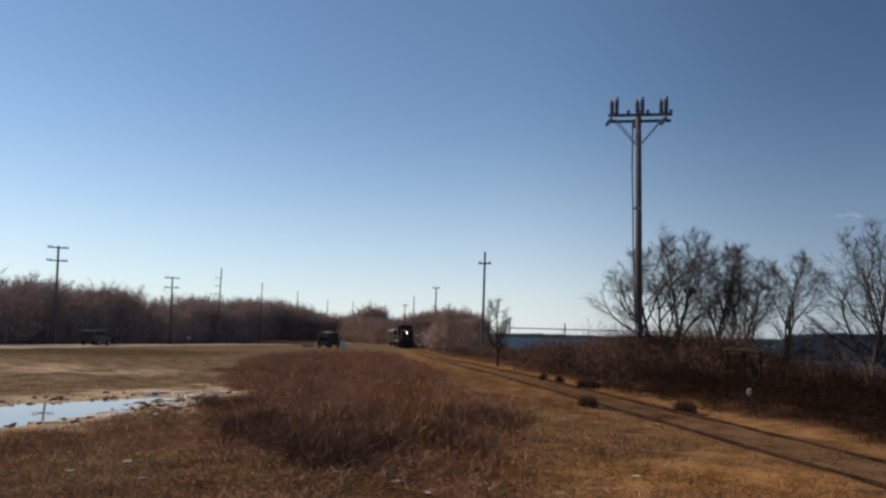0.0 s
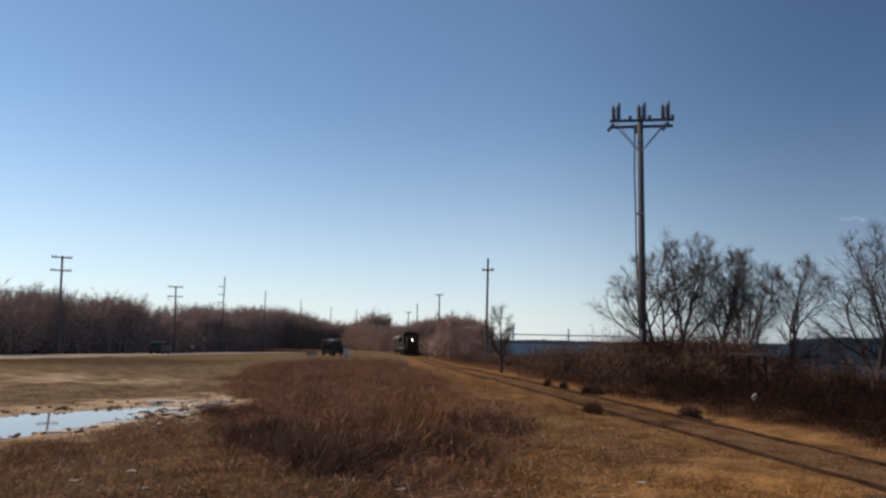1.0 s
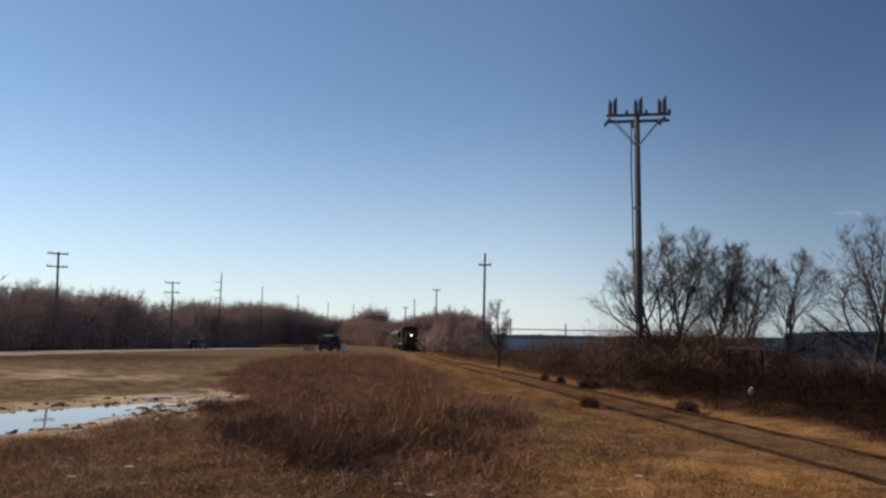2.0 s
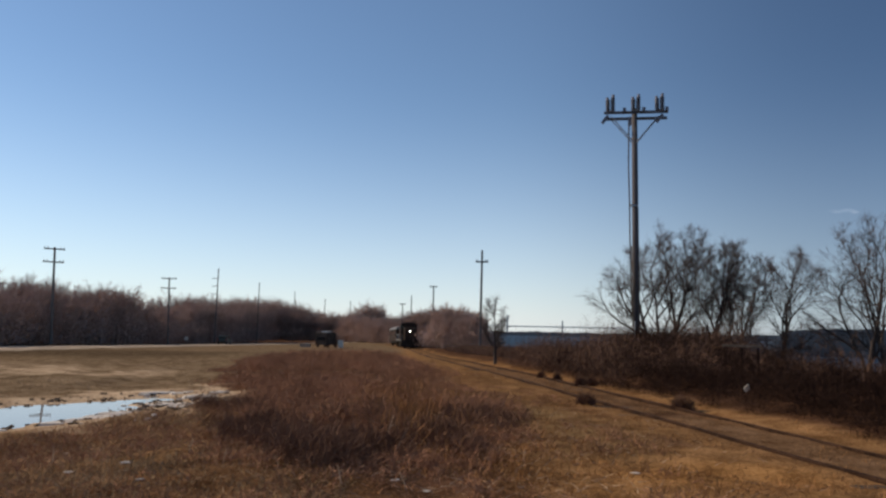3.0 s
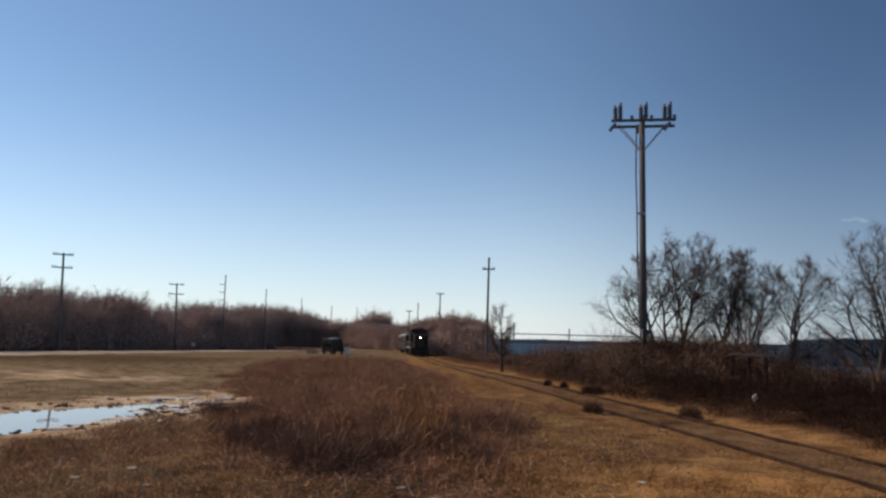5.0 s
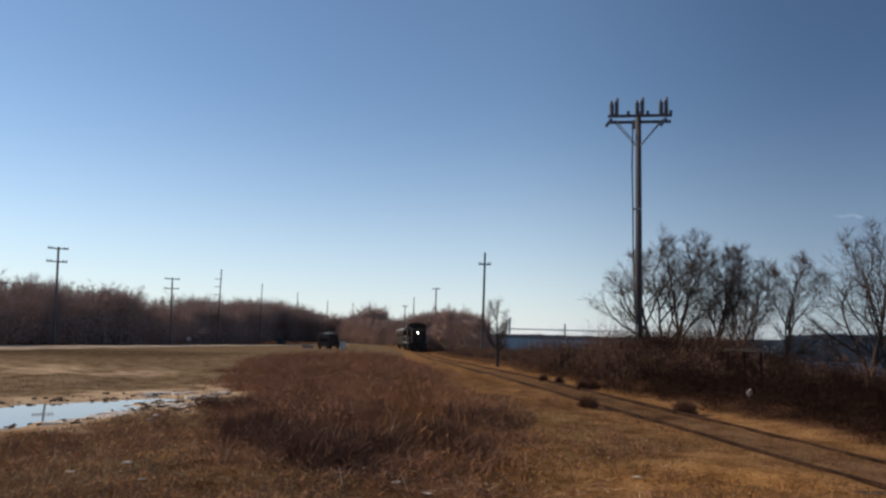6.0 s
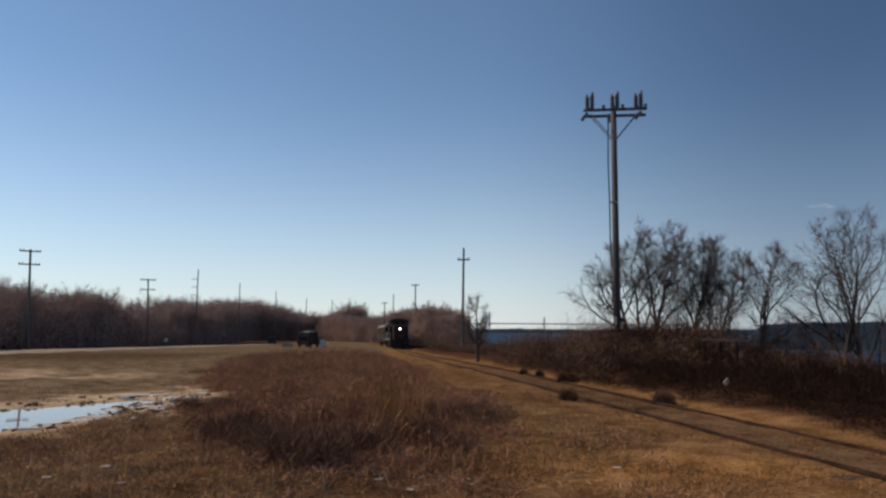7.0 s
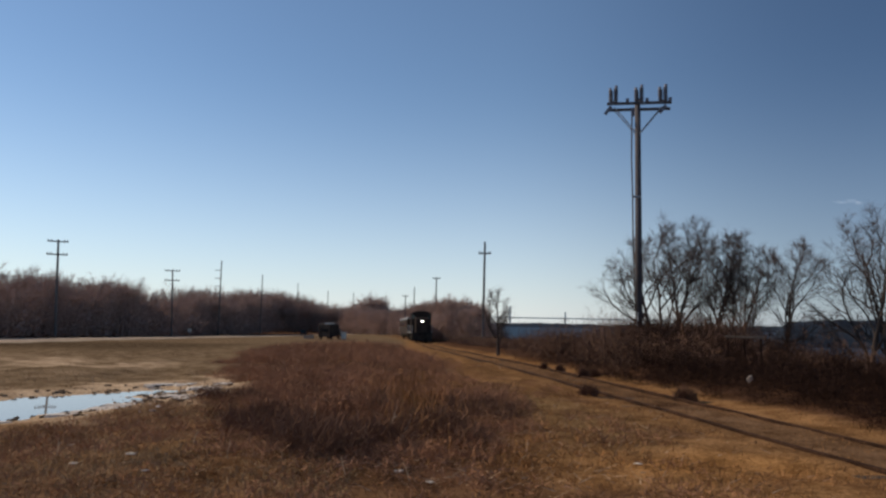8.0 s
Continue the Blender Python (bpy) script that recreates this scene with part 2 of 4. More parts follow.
def fuzz(x, y, size):
    """Soft noise from 0 to 1, with lumps of that many metres."""
    x, y = np.asarray(x, float) / size + 1000, np.asarray(y, float) / size + 1000
    i, j = np.floor(x).astype(int), np.floor(y).astype(int)
    u, w = x - i, y - j
    u, w = u * u * (3 - 2 * u), w * w * (3 - 2 * w)
    g = lambda a, b: LATTICE[a % 256, b % 256]
    return (g(i, j) * (1 - u) + g(i + 1, j) * u) * (1 - w) + (g(i, j + 1) * (1 - u) + g(i + 1, j + 1) * u) * w


# ---- the lie of the land ----
def track_x(y):
    y = np.asarray(y, float)
    return 8.05 - 0.1425 * y + 5.45 * (1 - np.exp(-(np.maximum(y - 35, 0) / 62) ** 2))


def track_z(y):
    return -1.1 * smooth(28, 108, y) - 0.010 * np.clip(np.asarray(y, float) - 108, 0, 300)


def road_x(y):
    return -43.0 - 0.041 * (np.asarray(y, float) - 89)


def road_z(y):
    y = np.asarray(y, float)
    return -0.72 * smooth(22, 72, y) - 0.0150 * np.clip(y - 72, 0, 400)


def brush_zone(x, y):
    """1 where the tall dead weeds stand between field and track."""
    left = np.interp(y, [7, 10, 13, 17, 20, 25, 30, 45, 60], [-2.0, -2.8, -4.0, -4.7, -5.6, -7.6, -8.8, -11, -13])
    right = np.interp(y, [7, 9, 12, 16, 26, 48, 60], [-0.3, 0.4, 1.3, 1.3, 0.2, -2.6, -4])
    n = (fuzz(x, y, 1.6) - 0.5) * 1.8 + (fuzz(x, y, 0.5) - 0.5) * 0.8
    return smooth(-0.9, 1.2, x - left + n) * smooth(-0.7, 0.9, right - x + n) * smooth(7.5, 9.8, y + n) * (1 - smooth(46, 56, y))


PUD_C, PUD_U = (-9.24, 13.99), (0.353, 0.936)


def puddle_r(x, y):
    a, b = x - PUD_C[0], y - PUD_C[1]
    return np.hypot((a * PUD_U[0] + b * PUD_U[1]) / 5.7, (a * PUD_U[1] - b * PUD_U[0]) / 1.75)


def land(x, y):
    x, y = np.asarray(x, float), np.asarray(y, float)
    s = x - track_x(y)
    k = smooth(-40, -27, x)
    z = road_z(y) * (1 - k) + track_z(y) * k
    z = z + 0.38 * np.exp(-((x + 4.3 + 0.05 * (y - 30)) / 3.2) ** 2 - ((y - 36) / 13) ** 2)
    z = z + 0.16 * np.exp(-((x + 1.2) / 2.0) ** 2 - ((y - 15) / 5) ** 2)
    near = np.exp(-np.abs(s) / 1.3)
    z = z + ((fuzz(x, y, 3.1) - 0.5) * 0.16 + (fuzz(x, y, 0.8) - 0.5) * 0.09) * (1 - near) * (1 - smooth(60, 120, np.hypot(x, y)))
    z = z - 0.035 * np.exp(-(s / 1.9) ** 4)
    z = z + 0.22 * smooth(1.3, 3.5, s) - 7.5 * smooth(8, 34, s) - 4 * smooth(34, 70, s)
    p = puddle_r(x, y)
    hole = -0.10 + 0.16 * np.clip(p - 0.75, -0.4, 0.9) + (fuzz(x, y, 0.7) - 0.5) * 0.07
    q = smooth(1.25, 1.75, p)
    z = np.where(p < 1.75, hole * (1 - q) + z * q, z)
    return z


def axis(lo, a, step, b, hi):
    fine = list(np.arange(a, b, step))
    up, down, g = [b], [a], step
    while up[-1] < hi:
        g *= 1.22
        up.append(min(up[-1] + g, hi))
    g = step
    while down[-1] > lo:
        g *= 1.22
        down.append(max(down[-1] - g, lo))
    return np.array(down[:0:-1] + fine + up)


def build_ground():
    xs, ys = axis(-4600, -16, 0.2, 14, 4600), axis(-4600, 6, 0.2, 42, 4600)
    X, Y = np.meshgrid(xs, ys)
    Z = land(X, Y)
    nx, ny = len(xs), len(ys)
    v = np.stack([X, Y, Z], -1).reshape(-1, 3)
    i = (np.arange(ny - 1)[:, None] * nx + np.arange(nx - 1)[None]).reshape(-1)
    f = np.stack([i, i + 1, i + 1 + nx, i + nx], 1)
    ob = mesh_object("ground", v, f, M["ground"], smooth=True)
    x, y = v[:, 0], v[:, 1]
    s = x - track_x(y)
    straw, soil, mown = np.array((0.265, 0.147, 0.067)), np.array((0.105, 0.056, 0.034)), np.array((0.15, 0.084, 0.040))
    mud, field, cinder = np.array((0.44, 0.33, 0.225)), np.array((0.185, 0.132, 0.083)), np.array((0.15, 0.092, 0.056))
    mixd = lambda c, d, w: c * (1 - w[:, None]) + d * w[:, None]
    n1, n2, n3 = fuzz(x, y, 2.2), fuzz(x, y, 0.6), fuzz(x, y, 7)
    c = np.tile(mown, (len(x), 1))
    c = mixd(c, straw, smooth(0.45, 0.75, 0.6 * n1 + 0.4 * n2))
    left = 1 - smooth(-6.5, -3.0, x)
    c = mixd(c, soil * 1.2, smooth(0.5, 0.75, fuzz(x + 40, y, 1.3) * 0.6 + fuzz(x, y + 70, 0.45) * 0.4) * 0.75 * (s < -1.2))
    c = mixd(c, soil, (1 - smooth(8.5, 11.5, y + n1 * 2)) * (1 - smooth(1.0, 3.5, x)) * 0.45)
    beyond = smooth(0.2, 1.4, -((x - PUD_C[0]) * PUD_U[1] - (y - PUD_C[1]) * PUD_U[0])) * (x < -5)
    c = mixd(c, np.array((0.25, 0.16, 0.092)), left * (1 - smooth(14, 22, y)) * 0.75 * (1 - beyond))
    c = mixd(c, field * 1.15, beyond * (y < 30))
    c = mixd(c, field, left * smooth(17, 24, y))
    c = mixd(c, field * 0.5, smooth(38, 48, y + n3 * 6) * (1 - smooth(62, 76, y)) * (1 - smooth(-20, -14, x)) * 0.85)
    c = mixd(c, mud, smooth(0.35, 0.6, n1 * 0.5 + n2 * 0.5) * np.exp(-((y - 27 + 0.25 * (x + 12)) / 4) ** 2) * (1 - smooth(-13, -8, x)))
    p = puddle_r(x, y)
    c = mixd(c, mud * 1.15, (1 - smooth(1.15, 1.9, p + (n2 - 0.5) * 1.2)) * (y > 5))
    streak = np.exp(-((x + 5.75 - 0.08 * (y - 17)) / 0.22) ** 2 - ((y - 16.9) / 1.3) ** 2) + 0.7 * np.exp(-((x + 6.7) / 0.5) ** 2 - ((y - 16.6) / 1.8) ** 2)
    c = mixd(c, mud * 1.3, np.clip(streak * smooth(0.3, 0.6, n2) * 1.4, 0, 1))
    c = mixd(c, soil, brush_zone(x, y) * 0.92)
    c = mixd(c, straw * 1.15, np.exp(-((s + 4.6 - 0.03 * y) / 1.1) ** 2) * smooth(20, 30, y) * 0.8)
    c = mixd(c, straw, np.exp(-((s + 1.3) / 0.5) ** 2) * 0.6)
    c = mixd(c, np.array((0.205, 0.140, 0.073)), smooth(0.25, 0.6, n3 * 0.5 + n1 * 0.5) * np.exp(-((x - 2.3 + 0.06 * (y - 16)) / 1.1) ** 2 - ((y - 16) / 4.5) ** 2) * 0.8)
    c = mixd(c, np.array((0.36, 0.185, 0.066)), smooth(0.2, 0.6, n1 * 0.5 + n2 * 0.5) * np.exp(-((x - 3.9) / 1.7) ** 2 - ((y - 9.8) / 0.9) ** 2) * 0.9)
    c = mixd(c, cinder, np.exp(-(s / 0.85) ** 4) * (0.5 + 0.5 * n1) * (1 - 0.6 * smooth(24, 45, y)))
    # three darker bars across the ground between the rails
    dark_bars = np.exp(-((y - 17.6 - 0.4 * s) / 0.55) ** 2) + 0.8 * np.exp(-((y - 19.6 - 0.4 * s) / 0.4) ** 2) + 0.7 * np.exp(-((y - 22.6) / 0.5) ** 2)
    c = mixd(c, soil * 0.6, np.clip(dark_bars, 0, 1) * np.exp(-(s / 0.62) ** 6) * 0.85)
    c = mixd(c, straw, smooth(0.95, 1.3, s) * (1 - smooth(1.5, 2.1, s)) * 0.7)
    c = mixd(c, soil * 0.8, smooth(1.7, 2.4, s))
    c = mixd(c, soil * 0.8, 1 - smooth(-5.5, -4.5, x - road_x(y)))
    ca = ob.data.color_attributes.new("soil", "FLOAT_COLOR", "POINT")
    ca.data.foreach_set("color", np.concatenate([c, np.ones((len(c), 1))], 1).astype(np.float32).ravel())
    return tagged(ob, "rough winter ground of dry grass and bare soil", "ground", "", "structure")


def ribbon(name, mat, ys, left, right, lift, label, category):
    """A strip of ground laid along the y axis, following the land."""
    L, R = left(ys), right(ys)
    cols = 5
    v, f = [], []
    for i, y in enumerate(ys):
        for k in range(cols):
            x = L[i] + (R[i] - L[i]) * k / (cols - 1)
            v.append((x, y, float(land(x, y)) + lift))
    for i in range(len(ys) - 1):
        for k in range(cols - 1):
            a = i * cols + k
            f.append((a, a + 1, a + 1 + cols, a + cols))
    return tagged(mesh_object(name, v, f, mat, smooth=True), label, category, "", "structure")


build_ground()
road_ys = np.concatenate([np.arange(-100, 300, 4.0), np.arange(300, 700, 20.0)])
ribbon("road", M["road"], road_ys, lambda y: road_x(y) - 3.6, lambda y: road_x(y) + 3.6, 0.06, "grey two-lane asphalt road across the field", "road")
ribbon("road_shoulder", M["gravel"], road_ys, lambda y: road_x(y) + 3.6, lambda y: road_x(y) + 6.6, 0.05, "pale gravel shoulder beside the road", "shoulder")


def build_water():
    v = [(-200, -4600, -8.0), (4600, -4600, -8.0), (4600, 4600, -8.0), (-200, 4600, -8.0)]
    tagged(mesh_object("water", v, [(0, 1, 2, 3)], M["water"]), "wide blue river below the bank", "river", "", "structure")
    n, v, f = 72, [], []
    for k in range(n):
        a = 2 * math.pi * k / n
        u, w = 6.6 * math.cos(a), 2.1 * math.sin(a)
        v.append((PUD_C[0] + u * PUD_U[0] + w * PUD_U[1], PUD_C[1] + u * PUD_U[1] - w * PUD_U[0], -0.075))
    tagged(mesh_object("puddle", v, [tuple(range(n))[::-1]], M["puddle"]), "still muddy puddle in the field reflecting the sky", "puddle", "", "structure")


build_water()


def build_hill(name, pts, depth, label, amp=1.0):
    """A long far ridge: x, y and crest height along its foot, with a rounded back."""
    v, f = [], []
    steps = 90
    P = np.array(pts, float)
    t = np.linspace(0, len(P) - 1, steps)
    xs, ys, hs = (np.interp(t, np.arange(len(P)), P[:, k]) for k in range(3))
    hs = hs + ((fuzz(t * 9, t * 0 + 5, 1.0) - 0.5) * 5 + (fuzz(t * 40, t * 0 + 9, 1.0) - 0.5) * 2.4) * amp
    rows = ((0.0, -8.5), (0.15, 0.55), (0.4, 0.9), (0.7, 1.0), (1.0, 0.6))
    for x, y, h in zip(xs, ys, hs):
        r = math.hypot(x, y)
        for k, z in rows:
            g = 1 + depth * k / r
            v.append((x * g, y * g, z if z < 0 else -8 + (h + 8) * z))
    m = len(rows)
    for i in range(steps - 1):
        for k in range(m - 1):
            a = i * m + k
            f.append((a, a + m, a + m + 1, a + 1))
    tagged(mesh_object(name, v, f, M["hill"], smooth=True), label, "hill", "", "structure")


build_hill("backdrop_hill", ((150, 3000, 4), (300, 2990, 8), (420, 2970, 11), (700, 2900, 9), (1000, 2700, 12), (1500, 2300, 20)), 300, "low wooded far shore across the river, coloured haze blue")
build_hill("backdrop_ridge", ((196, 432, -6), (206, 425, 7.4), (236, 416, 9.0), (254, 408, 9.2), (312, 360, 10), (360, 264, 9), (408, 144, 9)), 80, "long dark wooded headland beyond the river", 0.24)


def build_bridge():
    bridge = tagged(new("bridge"), "long hazy bridge with two towers far down the river", "bridge")
    a, b = Vector((300, 3487, 0)), Vector((1000, 3340, 0))
    d = (b - a).normalized()
    yaw = math.degrees(math.atan2(d.y, d.x))
    mid = (a + b) / 2
    part("deck", box((mid.x, mid.y, 35), ((b - a).length + 500, 20, 5), (0, 0, yaw), 0), M["bridge"], bridge)
    for x, y, h in ((330, 3484, 90), (594, 3449, 66)):
        bm = bmesh.new()
        for o in (-9, 9):
            add_box(bm, (x - d.y * o, y + d.x * o, h / 2 - 8), (6, 5, h + 16), (0, 0, yaw))
        for z in (h - 4, h * 0.6):
            add_box(bm, (x, y, z), (4, 18, 4), (0, 0, yaw))
        part("tower", bm, M["bridge"], bridge)


build_bridge()


def build_cloud():
    """A faint wisp of thin, flat puffs high over the far shore."""
    r = random.Random(2)
    bm = bmesh.new()
    for u, w, a, c in ((-34, 0, 30, 6), (14, 4, 34, 8), (52, -4, 20, 4)):
        m = Matrix.LocRotScale((u, 0, w), Euler((0, r.uniform(-0.15, 0.05), 0)), (a, 12, c))
        bmesh.ops.create_icosphere(bm, subdivisions=3, radius=1.0, matrix=m)
    me = bpy.data.meshes.new("cloud")
    bm.to_mesh(me)
    bm.free()
    me.materials.append(M["cloud"])
    me.shade_smooth()
    cloud = tagged(new("cloud", me), "faint white wisp of cloud in the blue sky", "cloud", "", "structure")
    cloud.location = (1725, 3000, 552)


build_cloud()


# ---- railway ----
def build_track():
    ys = np.concatenate([np.arange(-30, 60, 1.0), np.arange(60, 300, 4.0)])
    track = tagged(new("railway_track"), "single rusty railway track half sunk in dry grass", "railway track", "", "structure")
    prof = ((-0.065, -0.12), (0.065, -0.12), (0.02, -0.09), (0.018, -0.03), (0.036, -0.02), (0.034, 0.02), (-0.034, 0.02), (-0.036, -0.02), (-0.018, -0.03), (-0.02, -0.09))
    for side in (-0.752, 0.752):
        v, f = [], []
        m = len(prof)
        for i, y in enumerate(ys):
            slope = float(track_x(y + 0.5) - track_x(y - 0.5))
            n = Vector((1, -slope, 0)).normalized()
            sag = 0.022 + (float(fuzz(y, side * 9, 4.0)) - 0.5) * 0.035
            for a, b in prof:
                p = Vector((float(track_x(y)), y, float(track_z(y)))) + n * (side + a)
                v.append((p.x, p.y, p.z + b + sag))
        for i in range(len(ys) - 1):
            for k in range(m):
                a, b = i * m + k, i * m + (k + 1) % m
                f.append((a, b, b + m, a + m))
        mesh_object("rail", v, f, M["rail"], track, "thin rusted steel rail")
    return track


track = build_track()


# ---- bare trees ----
SEGMENTS = (10, 8, 5, 3)


def grow(wood, twigs, p, d, length, r, level, rnd, spread):
    """A crooked, tapered stem and all that it bears: trunk, limbs, branches, branchlets, and twigs on the last."""
    n = SEGMENTS[level]
    pts, radii = [p], [r]
    wander, rise = (0.085, 0.14, 0.17, 0.20)[level], (0.04, 0.09, 0.05, 0.03)[level]
    turned = rnd.random() * 6.3
    for k in range(n):
        d = (d + Vector([rnd.gauss(0, wander) for _ in range(3)]) + Vector((0, 0, rise))).normalized()
        p = p + d * length / n
        f = (k + 1) / n
        pts.append(p)
        radii.append(max(r * (1 - (0.85, 0.75, 0.75, 0.7)[level] * f), 0.006))
        if f < (0.3, 0.2, 0.15, 0.0)[level]:
            continue
        for _ in range((rnd.choice((1, 1, 1, 2)), rnd.choice((1, 1, 2)), rnd.choice((1, 2, 2)), rnd.choice((1, 2, 3)))[level]):
            e = Vector([rnd.gauss(0, 1) for _ in range(3)])
            e = (e - d * e.dot(d)).normalized()
            if level == 3:
                q = (d + e * rnd.uniform(0.3, 0.9)).normalized()
                twigs.append((p, p + q * rnd.uniform(0.22, 0.60), rnd.uniform(0.006, 0.010)))
                continue
            if level == 0:
                turned += 2.4 + rnd.gauss(0, 0.4)
                e, turn = Vector((math.cos(turned), math.sin(turned), 0)), rnd.uniform(0.55, 1.0) * spread
                long = length * rnd.uniform(0.42, 0.66) * (1.25 - 0.8 * f)
            else:
                turn = rnd.uniform(0.5, 1.0)
                long = length * rnd.uniform(0.32, 0.52) * (1.2 - 0.55 * f)
            grow(wood, twigs, p, (d + e * turn).normalized(), long, max(radii[-1], 0.3 * r) * rnd.uniform(0.5, 0.75), level + 1, rnd, spread)
    wood.tube(pts, radii, (8, 6, 4, 3)[level])


def build_tree(x, y, height, seed, lean=(0, 0), stems=1, spread=1.0, radius=0.13, label="", thin=1, low=()):
    """low: wide limbs low on the trunk, as (height, x, y, z of the way, length)."""
    rnd = random.Random(seed)
    z = float(land(x, y)) - 0.15
    tree = tagged(new("tree"), label or "bare winter tree with dark forked limbs on the bank", "tree", "bare trees on the bank")
    tree.location = (x, y, z)
    wood, twigs = Geo(), []
    for k in range(stems):
        off = k - (stems - 1) / 2
        d = Vector((lean[0] + off * 0.2, lean[1] + rnd.gauss(0, 0.05), 1)).normalized()
        grow(wood, twigs, Vector((off * 0.3, 0, 0)), d, height * 0.88, radius, 0, rnd, spread)
    for h, a, b, c, long in low:
        grow(wood, twigs, Vector((lean[0] * h, 0, h)), Vector((a, b, c)).normalized(), long, radius * 0.5, 1, rnd, spread)
    twigs = twigs[::thin]
    g = height / max(b.z for a, b, w in twigs)
    wood.v = [(a * g, b * g, c * g) for a, b, c in wood.v]
    wood.make("trunk", M["bark"], tree)
    A = np.array([a for a, b, w in twigs]) * g
    B = np.array([b for a, b, w in twigs]) * g
    ob = blades("crown", A, B, np.array([w for a, b, w in twigs]), M["twig"])
    ob.parent = tree
    return tree


# ---- scrub, weeds and grass ----
def thicket(px, py, height, radius, each, length, width, mat, name, label, category, pz=None, wild=0.55):
    """Rounded plants of many fine twigs at the given places, one mesh; wild: how far the twigs stray from growing outwards."""
    px, py, height, radius = (np.asarray(q, float) for q in (px, py, height, radius))
    z = land(px, py) if pz is None else pz
    X, Y, Z, H, R = (np.repeat(q, each) for q in (px, py, z, height, radius))
    n = len(X)
    d = rng.normal(size=(n, 3))
    d /= np.linalg.norm(d, axis=1, keepdims=True)
    q = rng.random(n) ** 0.45
    base = np.stack([X + d[:, 0] * q * R, Y + d[:, 1] * q * R, Z + H * (0.44 + 0.5 * d[:, 2] * q) - 0.02], 1)
    way = np.stack([d[:, 0] * 0.6, d[:, 1] * 0.6, np.full(n, 0.55)], 1) + rng.normal(0, wild, (n, 3))
    way /= np.linalg.norm(way, axis=1, keepdims=True)
    L = length * rng.uniform(0.5, 1.3, n) * (0.6 + 0.4 * H / H.mean())
    return blades(name, base, base + way * L[:, None], width * rng.uniform(0.6, 1.5, n), mat, None, "stuff", label, category)


def scatter(n, x0, x1, y0, y1):
    return rng.uniform(x0, x1, n), rng.uniform(y0, y1, n)


def keep(mask, *arrays):
    return [a[mask] for a in arrays]


def build_weeds():
    x, y = scatter(70000, -13, 3, 7, 58)
    w = brush_zone(x, y)
    x, y = keep((rng.random(len(x)) < w * (0.2 + 0.8 * smooth(0.3, 0.6, fuzz(x, y, 1.1))) * np.interp(y, [7, 12, 25, 58], [1, 1, 0.8, 0.5])), x, y)
    h = rng.uniform(0.16, 0.6, len(x)) * (0.35 + 1.1 * fuzz(x, y, 1.7)) * np.interp(y, [8, 11, 20, 40], [0.6, 0.85, 1.0, 1.15]) * (0.35 + 0.65 * brush_zone(x, y))
    thicket(x, y, h, 0.10 + 0.3 * h, 20, 0.15, 0.0085, M["brush"], "dead_weeds", "thick red-brown dead weeds on a low rise", "weeds", wild=0.8)
    x, y = scatter(700, -13, 3, 8, 50)
    x, y = keep(rng.random(len(x)) < brush_zone(x, y) * 0.8 + 0.1, x, y)
    z = land(x, y)
    b = np.stack([x, y, z], 1)
    d = rng.normal(0, 0.25, (len(x), 3))
    d[:, 2] = rng.uniform(0.15, 0.5, len(x))
    blades("pale_stalks", b, b + d, rng.uniform(0.006, 0.012, len(x)), M["pale"], rng.normal(0, 0.03, b.shape), "stuff", "bleached broken stalks among the weeds", "weeds")


def build_dark_brush():
    """Clumps of dark upright stems standing close together at the near edge of the weeds."""
    px, py, ph = [], [], []
    for cx, cy, w, h, n in ((-1.55, 9.9, 0.62, 0.50, 190), (-0.95, 10.6, 0.5, 0.46, 130), (-2.5, 11.4, 0.7, 0.44, 130), (0.15, 11.9, 0.42, 0.52, 90), (0.4, 11.2, 0.3, 0.3, 60), (-3.4, 13.0, 0.8, 0.42, 110), (0.9, 14.5, 0.8, 0.4, 110), (-1.6, 13.6, 0.7, 0.46, 110), (-4.6, 16.0, 0.9, 0.4, 90)):
        px.append(rng.normal(cx, w * 0.55, n))
        py.append(rng.normal(cy, w * 0.55, n))
        ph.append(h * rng.uniform(0.4, 1.0, n))
    x, y, h = (np.concatenate(q) for q in (px, py, ph))
    thicket(x, y, h, 0.05 + 0.2 * h, 26, 0.2, 0.008, M["darkweed"], "dark_brush", "clumps of dark upright brush among the weeds", "brush", wild=0.35)


